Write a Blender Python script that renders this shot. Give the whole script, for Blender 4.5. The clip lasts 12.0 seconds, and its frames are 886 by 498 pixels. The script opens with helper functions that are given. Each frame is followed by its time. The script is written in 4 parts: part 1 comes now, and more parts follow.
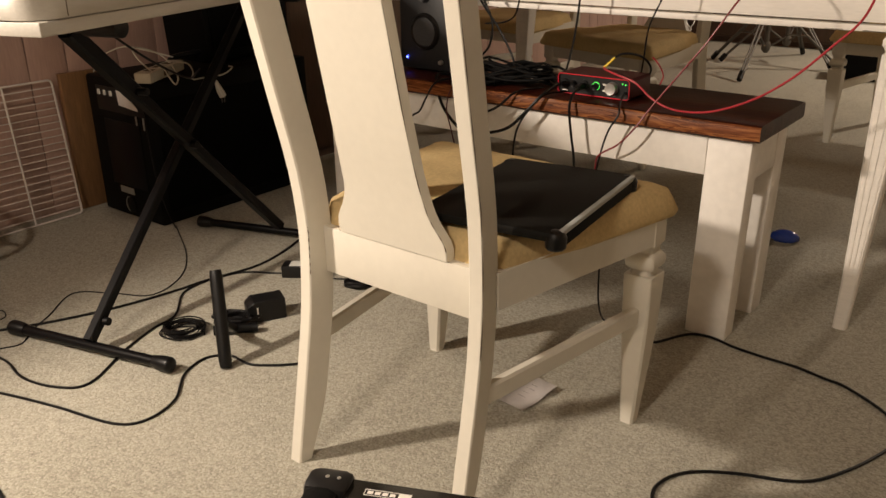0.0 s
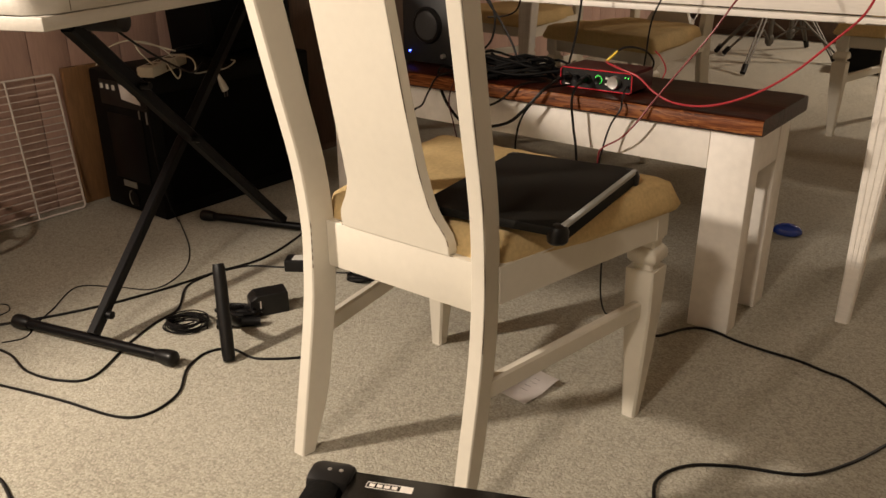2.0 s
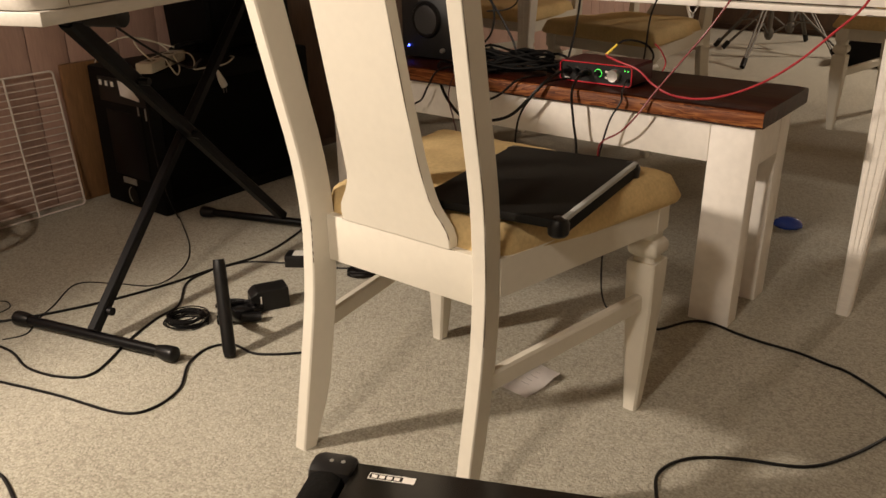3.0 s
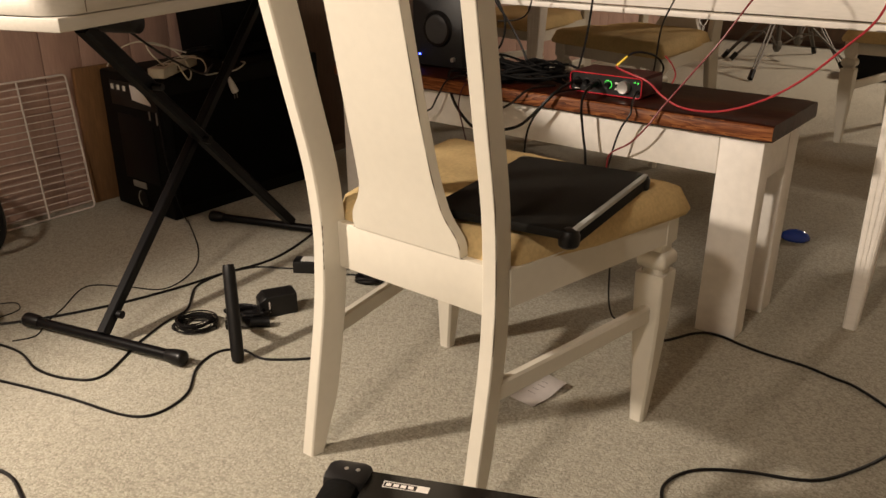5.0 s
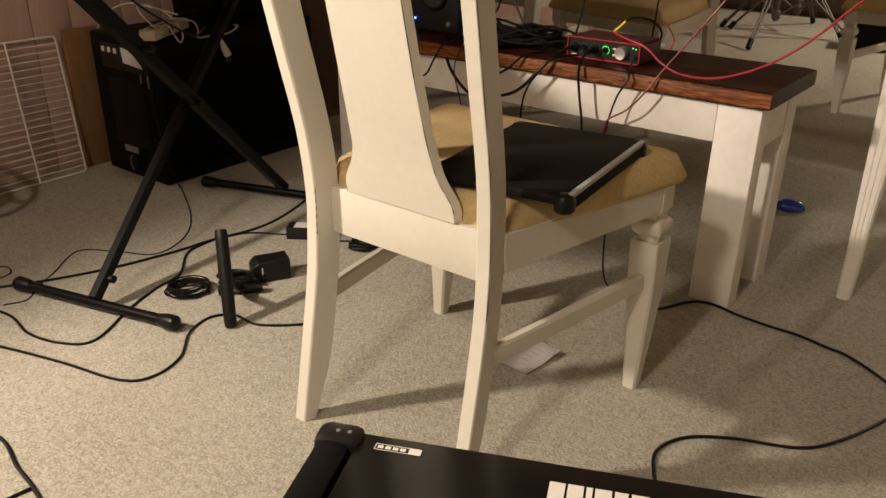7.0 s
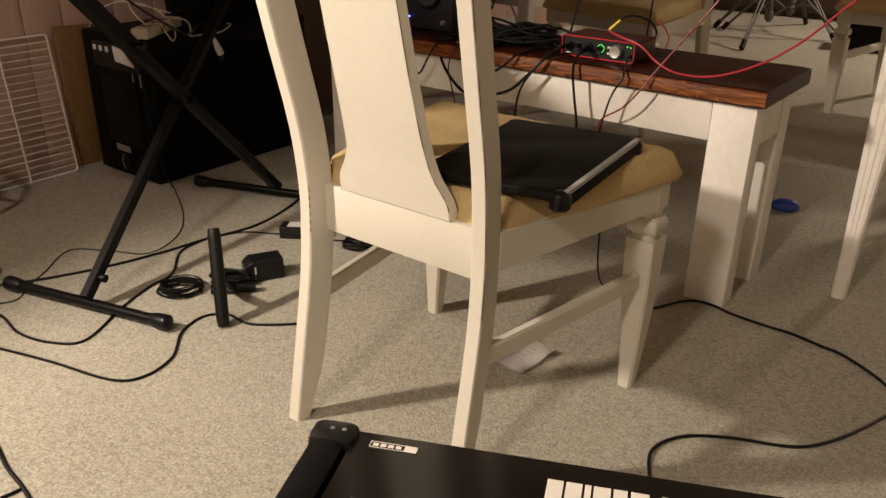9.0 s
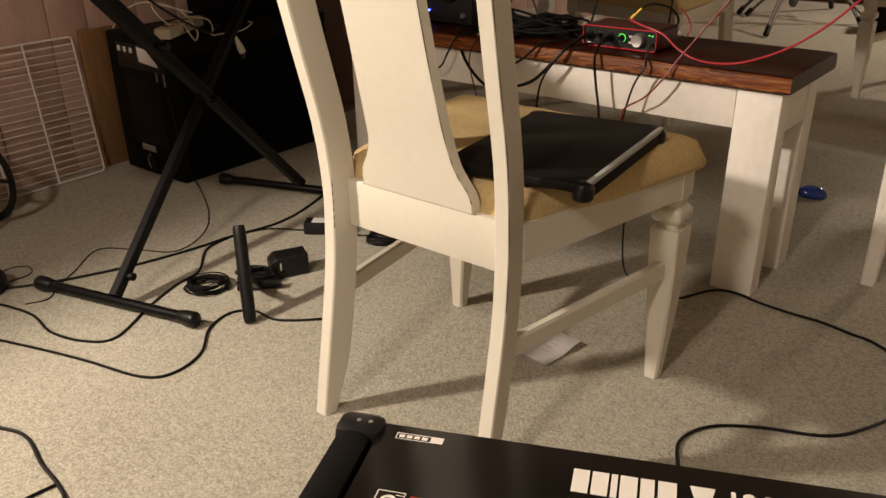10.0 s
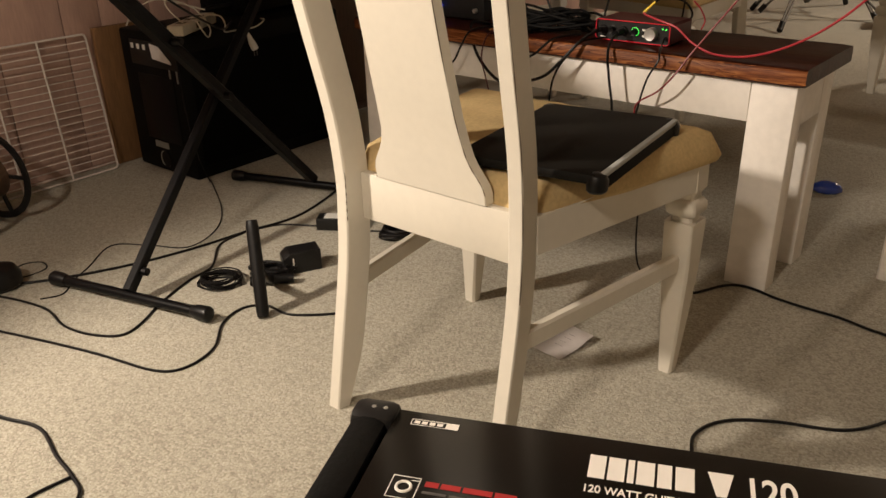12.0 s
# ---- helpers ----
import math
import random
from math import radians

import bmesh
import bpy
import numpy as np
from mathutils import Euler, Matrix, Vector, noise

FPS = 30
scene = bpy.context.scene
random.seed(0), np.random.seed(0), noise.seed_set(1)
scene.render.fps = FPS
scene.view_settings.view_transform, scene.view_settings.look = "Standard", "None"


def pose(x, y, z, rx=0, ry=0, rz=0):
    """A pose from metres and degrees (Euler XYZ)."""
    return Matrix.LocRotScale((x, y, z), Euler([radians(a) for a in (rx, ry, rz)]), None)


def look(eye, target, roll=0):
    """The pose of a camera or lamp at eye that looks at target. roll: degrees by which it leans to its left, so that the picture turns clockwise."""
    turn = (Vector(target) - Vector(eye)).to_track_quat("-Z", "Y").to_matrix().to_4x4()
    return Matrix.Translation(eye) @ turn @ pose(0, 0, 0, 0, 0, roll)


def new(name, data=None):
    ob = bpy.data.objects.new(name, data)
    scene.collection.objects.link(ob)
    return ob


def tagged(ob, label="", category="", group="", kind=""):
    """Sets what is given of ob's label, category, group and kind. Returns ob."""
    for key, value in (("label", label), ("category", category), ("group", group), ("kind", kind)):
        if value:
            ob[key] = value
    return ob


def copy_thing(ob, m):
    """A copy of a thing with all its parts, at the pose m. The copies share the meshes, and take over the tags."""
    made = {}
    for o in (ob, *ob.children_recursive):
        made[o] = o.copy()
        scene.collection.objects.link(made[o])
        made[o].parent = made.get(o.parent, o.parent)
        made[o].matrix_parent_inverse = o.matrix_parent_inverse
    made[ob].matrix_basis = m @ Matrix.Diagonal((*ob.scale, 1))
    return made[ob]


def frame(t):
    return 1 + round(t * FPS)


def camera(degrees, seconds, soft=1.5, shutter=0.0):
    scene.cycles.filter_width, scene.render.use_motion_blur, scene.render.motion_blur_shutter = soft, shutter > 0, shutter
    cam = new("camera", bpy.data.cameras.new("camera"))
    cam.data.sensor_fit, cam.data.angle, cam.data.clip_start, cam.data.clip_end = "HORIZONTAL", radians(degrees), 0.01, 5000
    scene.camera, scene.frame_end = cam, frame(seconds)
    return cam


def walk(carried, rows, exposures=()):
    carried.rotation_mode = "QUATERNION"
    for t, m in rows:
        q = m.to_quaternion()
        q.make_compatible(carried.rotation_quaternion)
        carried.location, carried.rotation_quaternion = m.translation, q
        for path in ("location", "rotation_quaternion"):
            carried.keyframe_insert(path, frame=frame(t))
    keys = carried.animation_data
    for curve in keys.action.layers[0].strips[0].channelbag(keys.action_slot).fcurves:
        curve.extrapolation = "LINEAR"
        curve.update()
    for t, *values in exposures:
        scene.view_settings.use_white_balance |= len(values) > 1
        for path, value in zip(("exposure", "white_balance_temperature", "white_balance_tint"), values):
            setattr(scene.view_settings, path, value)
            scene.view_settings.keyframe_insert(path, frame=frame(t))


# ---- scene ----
cam = camera(55.9, 12.0)
PATH = [
    (0, (0.007, -0.007, 0.862), (-0.002, 1.847, 0.113), -0.7),
    (0.5, (0.009, -0.009, 0.861), (-0.005, 1.844, 0.108), -0.9),
    (1, (0.007, -0.01, 0.862), (-0.005, 1.841, 0.105), -0.9),
    (1.5, (0.008, -0.01, 0.861), (-0.005, 1.838, 0.098), -0.8),
    (2, (0.008, -0.009, 0.863), (-0.008, 1.84, 0.1), -0.8),
    (2.5, (0.008, -0.008, 0.858), (-0.009, 1.84, 0.094), -0.9),
    (3, (0.007, -0.009, 0.858), (-0.009, 1.836, 0.088), -1.1),
    (5, (-0.002, -0.015, 0.865), (-0.028, 1.836, 0.109), -0.4),
    (5.5, (-0.008, -0.015, 0.862), (-0.034, 1.83, 0.091), 0.1),
    (6, (-0.006, -0.011, 0.857), (-0.028, 1.82, 0.051), 0.2),
    (6.5, (0.0, -0.003, 0.85), (-0.012, 1.818, 0.023), 0.1),
    (7, (-0.002, -0.008, 0.855), (-0.014, 1.815, 0.032), 0.2),
    (9, (-0.004, -0.002, 0.847), (0.0, 1.822, 0.027), 0.4),
    (9.5, (-0.003, -0.005, 0.85), (-0.03, 1.817, 0.026), -0.5),
    (10, (-0.003, -0.004, 0.846), (-0.057, 1.813, 0.014), -1.3),
    (10.5, (-0.007, -0.005, 0.845), (-0.063, 1.818, 0.024), -1.1),
    (11, (-0.008, -0.004, 0.843), (-0.06, 1.818, 0.02), -0.7),
    (11.5, (-0.006, -0.005, 0.843), (-0.069, 1.815, 0.016), -1.1),
    (12, (-0.006, -0.006, 0.836), (-0.087, 1.811, 0.003), -1.7),
]
walk(cam, [(t, look(eye, target, roll)) for t, eye, target, roll in PATH])

# ---- light and exposure ----
scene.view_settings.exposure = 0.0
world = bpy.data.worlds.new("world")
scene.world = world
world.use_nodes = True
world.node_tree.nodes["Background"].inputs[0].default_value = (0.9, 0.8, 0.65, 1)
world.node_tree.nodes["Background"].inputs[1].default_value = 0.02


def lamp(name, kind, m, watts, colour, size):
    data = bpy.data.lights.new(name, kind)
    data.energy, data.color = watts, colour
    if kind == "SPOT":
        data.shadow_soft_size = size
    else:
        data.shape, data.size = "DISK", size
    ob = new(name, data)
    ob.matrix_world = m
    return ob


WARM = (1.0, 0.845, 0.69)
desk_lamp = lamp("shaded_lamp", "SPOT", look((-1.50, 0.95, 1.20), (0.35, 0.92, 0.30)), 140, WARM, 0.05)
desk_lamp.data.spot_size, desk_lamp.data.spot_blend = radians(106), 0.6
lamp("ceiling_lamp_near", "AREA", pose(-1.05, -0.82, 2.25), 45, WARM, 0.26)
lamp("ceiling_lamp_far", "AREA", pose(3.5, 4.3, 1.95), 56, WARM, 0.30)


# ---- materials ----
def material(name, colour, rough=0.5, metal=0.0, vary=0.12, scale=6.0, grain=60.0, bump=0.0, stretch=(1, 1, 1), coat=0.0, spec=0.5):
    """A surface with two scales of variation: broad stains and fine grain."""
    m = bpy.data.materials.new(name)
    m.use_nodes = True
    nt = m.node_tree
    n, link = nt.nodes, nt.links
    b = n["Principled BSDF"]
    b.inputs["Roughness"].default_value, b.inputs["Metallic"].default_value = rough, metal
    b.inputs["Coat Weight"].default_value = coat
    b.inputs["Specular IOR Level"].default_value = spec
    tc, mp = n.new("ShaderNodeTexCoord"), n.new("ShaderNodeMapping")
    mp.inputs["Scale"].default_value = stretch
    link.new(tc.outputs["Object"], mp.inputs[0])
    big, fine = n.new("ShaderNodeTexNoise"), n.new("ShaderNodeTexNoise")
    big.inputs["Scale"].default_value, fine.inputs["Scale"].default_value = scale, grain
    big.inputs["Detail"].default_value, fine.inputs["Detail"].default_value = 4, 3
    for t in (big, fine):
        link.new(mp.outputs[0], t.inputs["Vector"])
    add = n.new("ShaderNodeMath")
    add.operation = "ADD"
    link.new(big.outputs[0], add.inputs[0])
    link.new(fine.outputs[0], add.inputs[1])
    ramp = n.new("ShaderNodeMapRange")
    ramp.inputs[1].default_value, ramp.inputs[2].default_value = 0.7, 1.3
    ramp.inputs[3].default_value, ramp.inputs[4].default_value = 1 - vary, 1 + vary
    link.new(add.outputs[0], ramp.inputs[0])
    mul = n.new("ShaderNodeVectorMath")
    mul.operation = "SCALE"
    mul.inputs[0].default_value = colour
    link.new(ramp.outputs[0], mul.inputs["Scale"])
    link.new(mul.outputs[0], b.inputs["Base Color"])
    rr = n.new("ShaderNodeMapRange")
    rr.inputs[3].default_value, rr.inputs[4].default_value = max(rough - 0.08, 0.02), min(rough + 0.08, 1)
    link.new(big.outputs[0], rr.inputs[0])
    link.new(rr.outputs[0], b.inputs["Roughness"])
    if bump:
        bp = n.new("ShaderNodeBump")
        bp.inputs["Strength"].default_value, bp.inputs["Distance"].default_value = 0.6, bump
        link.new(fine.outputs[0], bp.inputs["Height"])
        link.new(bp.outputs[0], b.inputs["Normal"])
    return m


def glow(name, colour, strength):
    m = bpy.data.materials.new(name)
    m.use_nodes = True
    b = m.node_tree.nodes["Principled BSDF"]
    b.inputs["Base Color"].default_value = (*colour, 1)
    b.inputs["Emission Color"].default_value = (*colour, 1)
    b.inputs["Emission Strength"].default_value = strength
    return m


def wood(name, tones, rough, stretch):
    """Stained timber: long wavering growth lines, darker knots and fine pores along local x."""
    m = bpy.data.materials.new(name)
    m.use_nodes = True
    n, link = m.node_tree.nodes, m.node_tree.links
    b = n["Principled BSDF"]
    b.inputs["Specular IOR Level"].default_value = 0.14
    tc, mp = n.new("ShaderNodeTexCoord"), n.new("ShaderNodeMapping")
    mp.inputs["Scale"].default_value = stretch
    link.new(tc.outputs["Object"], mp.inputs[0])

    def noise_node(scale, detail, twist):
        t = n.new("ShaderNodeTexNoise")
        t.inputs["Scale"].default_value, t.inputs["Detail"].default_value, t.inputs["Distortion"].default_value = scale, detail, twist
        link.new(mp.outputs[0], t.inputs["Vector"])
        return t.outputs[0]

    def maths(kind, a, c):
        q = n.new("ShaderNodeMath")
        q.operation = kind
        for k, v in enumerate((a, c)):
            if isinstance(v, float):
                q.inputs[k].default_value = v
            else:
                link.new(v, q.inputs[k])
        return q.outputs[0]

    broad, pores = noise_node(3.0, 2, 1.4), noise_node(42.0, 4, 0.3)
    rings = maths("FRACT", maths("MULTIPLY", broad, 9.0), 0.0)
    tone = maths("ADD", maths("ADD", maths("MULTIPLY", rings, 0.34), maths("MULTIPLY", pores, 0.5)), maths("MULTIPLY", broad, 0.42))
    ramp = n.new("ShaderNodeValToRGB")
    e = ramp.color_ramp.elements
    e[0].position, e[0].color = 0.36, (*tones[0], 1)
    e[1].position, e[1].color = 0.88, (*tones[2], 1)
    e.new(0.62).color = (*tones[1], 1)
    link.new(tone, ramp.inputs[0])
    link.new(ramp.outputs[0], b.inputs["Base Color"])
    link.new(maths("ADD", maths("MULTIPLY", pores, 0.2), rough - 0.1), b.inputs["Roughness"])
    bp = n.new("ShaderNodeBump")
    bp.inputs["Strength"].default_value, bp.inputs["Distance"].default_value = 0.5, 0.0008
    link.new(tone, bp.inputs["Height"])
    link.new(bp.outputs[0], b.inputs["Normal"])
    return m


CREAM = material("cream_paint", (0.655, 0.618, 0.535), 0.42, vary=0.025, scale=5, grain=70, bump=0.0003)
WHITE = material("white_paint", (0.86, 0.82, 0.765), 0.5, vary=0.06, scale=4, grain=50, bump=0.0006)
CRACK = material("paint_crack", (0.12, 0.09, 0.06), 0.8, vary=0.3)
WORN = material("worn_white_paint", (0.86, 0.82, 0.76), 0.5, vary=0.05, scale=9, grain=40, bump=0.0008, stretch=(1, 6, 6))
BOARD = material("faded_beige_paint", (0.43, 0.40, 0.35), 0.5, vary=0.05, scale=7, grain=40, bump=0.0006, stretch=(1, 5, 5))
STAIN = wood("red_brown_stain", ((0.008, 0.0014, 0.0008), (0.026, 0.0042, 0.0018), (0.062, 0.0125, 0.0042)), 0.36, (0.55, 8, 8))
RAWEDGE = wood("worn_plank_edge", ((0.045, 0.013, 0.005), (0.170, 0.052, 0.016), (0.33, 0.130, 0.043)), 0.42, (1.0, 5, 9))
SEAT = material("tan_microfibre", (0.55, 0.410, 0.205), 0.9, vary=0.14, scale=11, grain=160, bump=0.0008, spec=0.2)
BLACK = material("black_plastic", (0.009, 0.0085, 0.0085), 0.4, spec=0.35, vary=0.25, scale=9, grain=120)
SATIN = material("black_powder_coat", (0.0036, 0.0033, 0.0037), 0.36, spec=0.17, vary=0.25, grain=200, bump=0.0002)
DULL = material("dull_black_metal", (0.0085, 0.0078, 0.0066), 0.62, vary=0.3, scale=5, grain=300, bump=0.0002, spec=0.12)
RUBBER = material("black_rubber", (0.0042, 0.0040, 0.0042), 0.38, spec=0.32, vary=0.25, grain=90)
HEAP = material("matte_black_cord", (0.003, 0.0027, 0.0027), 0.7, spec=0.14, vary=0.2, grain=150)
DARKRED = material("dark_red_cable", (0.07, 0.008, 0.010), 0.45, vary=0.1)
CORD = material("black_cord", (0.0035, 0.003, 0.0032), 0.40, spec=0.30, vary=0.2, grain=150)
VINYL = material("charcoal_vinyl", (0.020, 0.0205, 0.022), 0.42, spec=0.4, vary=0.2, scale=8, grain=220, bump=0.0002)
CONE = material("dark_grey_cone", (0.045, 0.046, 0.050), 0.5, vary=0.3, grain=300, bump=0.0003)
TOLEX = material("black_tolex", (0.004, 0.0038, 0.0036), 0.6, spec=0.12, vary=0.4, grain=260, bump=0.0006)
MESH = material("black_grille_cloth", (0.003, 0.003, 0.003), 0.95, vary=0.5, grain=350, bump=0.0006, spec=0.1)
PANEL = material("black_slick_film", (0.0065, 0.0055, 0.0045), 0.20, vary=0.25, scale=3, grain=14, spec=0.15)
RED = material("red_cable", (0.40, 0.028, 0.04), 0.4, vary=0.1)
# Cable red halved: shade on the hanging length is put into its colour.
RED_DIMMED = material("red_cable_dimmed", (0.20, 0.014, 0.018), 0.4, vary=0.1)
# Same red metal twice: brighter on the rim, darkened on the shell for shade.
RIM_LIT = material("red_rim_lit", (0.72, 0.03, 0.05), 0.3, metal=0.1, vary=0.1)
REDMETAL_SHADED = material("red_anodised_shaded", (0.06, 0.003, 0.006), 0.35, metal=0.3, vary=0.1)
CHROME = material("chrome", (0.16, 0.15, 0.135), 0.5, metal=1.0, vary=0.06)
SILVER = material("brushed_silver", (0.55, 0.54, 0.52), 0.35, metal=0.8, vary=0.08, grain=300)
GREY = material("grey_trim", (0.36, 0.37, 0.36), 0.45, vary=0.1)
WIRE = material("white_coated_wire", (0.72, 0.66, 0.62), 0.4, vary=0.08)
BEIGE = material("beige_plastic", (0.60, 0.56, 0.46), 0.45, vary=0.08)
PLUG = material("white_plastic", (0.72, 0.71, 0.67), 0.4, vary=0.05)
YELLOW = material("yellow_plastic", (0.75, 0.55, 0.04), 0.4, vary=0.05)
BLUE = material("blue_gloss", (0.012, 0.045, 0.30), 0.15, vary=0.1, coat=0.5)
PAPER = material("paper", (0.72, 0.68, 0.66), 0.8, vary=0.06, scale=20)
INK = material("grey_print", (0.25, 0.22, 0.22), 0.8, vary=0.1)
PRINT = material("white_print", (0.82, 0.78, 0.72), 0.6, vary=0.03)
FAINT = material("faded_print", (0.075, 0.068, 0.062), 0.7, vary=0.15)
REDPRINT = material("red_print", (0.36, 0.02, 0.02), 0.6, vary=0.1)
BROWN = material("dark_brown_wood", (0.085, 0.047, 0.028), 0.5, vary=0.3, scale=4, grain=30, stretch=(6, 6, 0.7))
HONEY = material("honey_wood", (0.20, 0.105, 0.045), 0.5, vary=0.25, scale=4, grain=30, stretch=(6, 6, 0.7))
WALLPANEL = material("wall_panelling", (0.50, 0.335, 0.280), 0.55, vary=0.12, scale=3, grain=30, bump=0.0005, stretch=(5, 5, 0.6))
PLASTER = material("plaster", (0.66, 0.58, 0.48), 0.85, vary=0.06, scale=3, grain=40, bump=0.001)
LED_BLUE = glow("blue_led", (0.05, 0.08, 1.0), 14)
LED_GREEN = glow("green_led", (0.1, 1.0, 0.12), 1.1)


def carpet_material():
    m = bpy.data.materials.new("carpet")
    m.use_nodes = True
    nt = m.node_tree
    n, link = nt.nodes, nt.links
    b = n["Principled BSDF"]
    b.inputs["Roughness"].default_value = 0.95
    b.inputs["Specular IOR Level"].default_value = 0.1
    b.inputs["Sheen Weight"].default_value = 0.15
    tc = n.new("ShaderNodeTexCoord")
    big, mid, fine = (n.new("ShaderNodeTexNoise") for _ in range(3))
    for t, sc, d in ((big, 2.2, 3), (mid, 62, 4), (fine, 230, 3)):
        t.inputs["Scale"].default_value, t.inputs["Detail"].default_value = sc, d
        link.new(tc.outputs["Object"], t.inputs["Vector"])
    cell = n.new("ShaderNodeTexVoronoi")
    cell.inputs["Scale"].default_value = 260
    link.new(tc.outputs["Object"], cell.inputs["Vector"])

    def mixin(a, share, rest):
        m_ = n.new("ShaderNodeMath")
        m_.operation = "MULTIPLY_ADD"
        m_.inputs[1].default_value = share
        link.new(a, m_.inputs[0])
        if rest is not None:
            link.new(rest, m_.inputs[2])
        else:
            m_.inputs[2].default_value = 0.0
        return m_.outputs[0]

    tuft = n.new("ShaderNodeSeparateColor")
    link.new(cell.outputs["Color"], tuft.inputs[0])
    pile = mixin(tuft.outputs[0], 0.25, mixin(fine.outputs[0], 0.29, mixin(cell.outputs["Distance"], -0.16, None)))
    tone = mixin(mid.outputs[0], 0.25, mixin(big.outputs[0], 0.21, pile))
    ramp = n.new("ShaderNodeValToRGB")
    e = ramp.color_ramp.elements
    e[0].position, e[0].color = 0.18, (0.225, 0.202, 0.158, 1)
    e[1].position, e[1].color = 0.69, (0.545, 0.515, 0.432, 1)
    mid_el = e.new(0.43)
    mid_el.color = (0.387, 0.364, 0.297, 1)
    link.new(tone, ramp.inputs[0])
    link.new(ramp.outputs[0], b.inputs["Base Color"])
    bp = n.new("ShaderNodeBump")
    bp.inputs["Strength"].default_value, bp.inputs["Distance"].default_value = 0.8, 0.006
    link.new(tone, bp.inputs["Height"])
    link.new(bp.outputs[0], b.inputs["Normal"])
    return m


CARPET = carpet_material()


# ---- mesh helpers ----
def box(bm, x0, x1, y0, y1, z0, z1, bevel=0.0, m=None):
    """A box, its edges rounded by bevel."""
    made = bmesh.ops.create_cube(bm, size=1.0)["verts"]
    for v in made:
        v.co = Vector((x0 + (v.co.x + 0.5) * (x1 - x0), y0 + (v.co.y + 0.5) * (y1 - y0), z0 + (v.co.z + 0.5) * (z1 - z0)))
    if bevel:
        edges = list({e for v in made for e in v.link_edges})
        made = bmesh.ops.bevel(bm, geom=edges, offset=bevel, segments=2, profile=0.5, affect="EDGES")["verts"]
        made = list({v for f in bm.faces for v in f.verts}) if m is None else made
    if m is not None:
        bmesh.ops.transform(bm, matrix=m, verts=made)
    return bm


def loft(bm, rings, close=True):
    """Skins over rings of equally many points, capped at both ends."""
    rows = [[bm.verts.new(p) for p in ring] for ring in rings]
    k = len(rows[0])
    for a, b in zip(rows, rows[1:]):
        for i in range(k):
            j = (i + 1) % k
            bm.faces.new((a[i], a[j], b[j], b[i]))
    if close:
        bm.faces.new(rows[0][::-1])
        bm.faces.new(rows[-1])
    return bm


def rect(cx, cy, hx, hy, z, r=0.004):
    """A rectangle with cut corners, level at z."""
    return [(cx + sx * (hx - ax * r), cy + sy * (hy - (1 - ax) * r), z)
            for sx, sy, ax in ((1, -1, 1), (1, -1, 0), (1, 1, 0), (1, 1, 1), (-1, 1, 1), (-1, 1, 0), (-1, -1, 0), (-1, -1, 1))]


def smooth_path(pts, steps=6):
    """A curve through the points."""
    p = [Vector(q) for q in pts]
    p = [2 * p[0] - p[1], *p, 2 * p[-1] - p[-2]]
    out = []
    for a, b, c, d in zip(p, p[1:], p[2:], p[3:]):
        for i in range(steps):
            t = i / steps
            out.append(0.5 * ((2 * b) + (c - a) * t + (2 * a - 5 * b + 4 * c - d) * t * t + (3 * b - a - 3 * c + d) * t ** 3))
    return out + [p[-2]]


def tube(bm, pts, r, sides=8, steps=6):
    """A round tube along a curve through the points; r is a radius or a function of the share of the way."""
    path = smooth_path(pts, steps) if steps > 1 else [Vector(q) for q in pts]
    rings, side = [], None
    for i, c in enumerate(path):
        way = (path[min(i + 1, len(path) - 1)] - path[max(i - 1, 0)]).normalized()
        side = way.orthogonal() if side is None else side - way * side.dot(way)
        side.normalize()
        up = way.cross(side)
        rad = r(i / (len(path) - 1)) if callable(r) else r
        rings.append([c + rad * (math.cos(a) * side + math.sin(a) * up) for a in (2 * math.pi * k / sides for k in range(sides))])
    return loft(bm, rings)


def turned(bm, profile, sides=20, m=None):
    """A turned shape round z: rows of (radius, height)."""
    rings = [[(r * math.cos(2 * math.pi * k / sides), r * math.sin(2 * math.pi * k / sides), z) for k in range(sides)] for r, z in profile]
    if m is not None:
        rings = [[m @ Vector(p) for p in ring] for ring in rings]
    return loft(bm, rings)


def plate(bm, outline, y0, y1):
    """A flat shape in x and z, thick from y0 to y1."""
    return loft(bm, [[(x, y0, z) for x, z in outline], [(x, y1, z) for x, z in outline]])


def mesh_of(name, bm, mat, smooth=35):
    bmesh.ops.recalc_face_normals(bm, faces=bm.faces)
    me = bpy.data.meshes.new(name)
    bm.to_mesh(me)
    bm.free()
    me.materials.append(mat)
    if smooth:
        me.shade_smooth()
        me.set_sharp_from_angle(angle=radians(smooth))
    return me


def part(name, bm, mat, parent, label="", smooth=35):
    ob = new(name, mesh_of(name, bm, mat, smooth))
    ob.parent = parent
    return tagged(ob, label)


def thing(name, label, category, m, group=""):
    ob = new(name)
    ob.empty_display_size = 0.05
    ob.matrix_world = m
    return tagged(ob, label, category, group)


def solid(name, bm, mat, label, category, m=None, group="", kind="", smooth=35):
    ob = new(name, mesh_of(name, bm, mat, smooth))
    if m is not None:
        ob.matrix_world = m
    return tagged(ob, label, category, group, kind)


def bm_():
    return bmesh.new()


# The room is turned against the camera: u runs along the bench, v away from it.
ROOM = pose(0, 0, 0, 0, 0, -38)


def at(u, v, z=0.0, turn=0.0):
    return ROOM @ pose(u, v, z, 0, 0, turn)


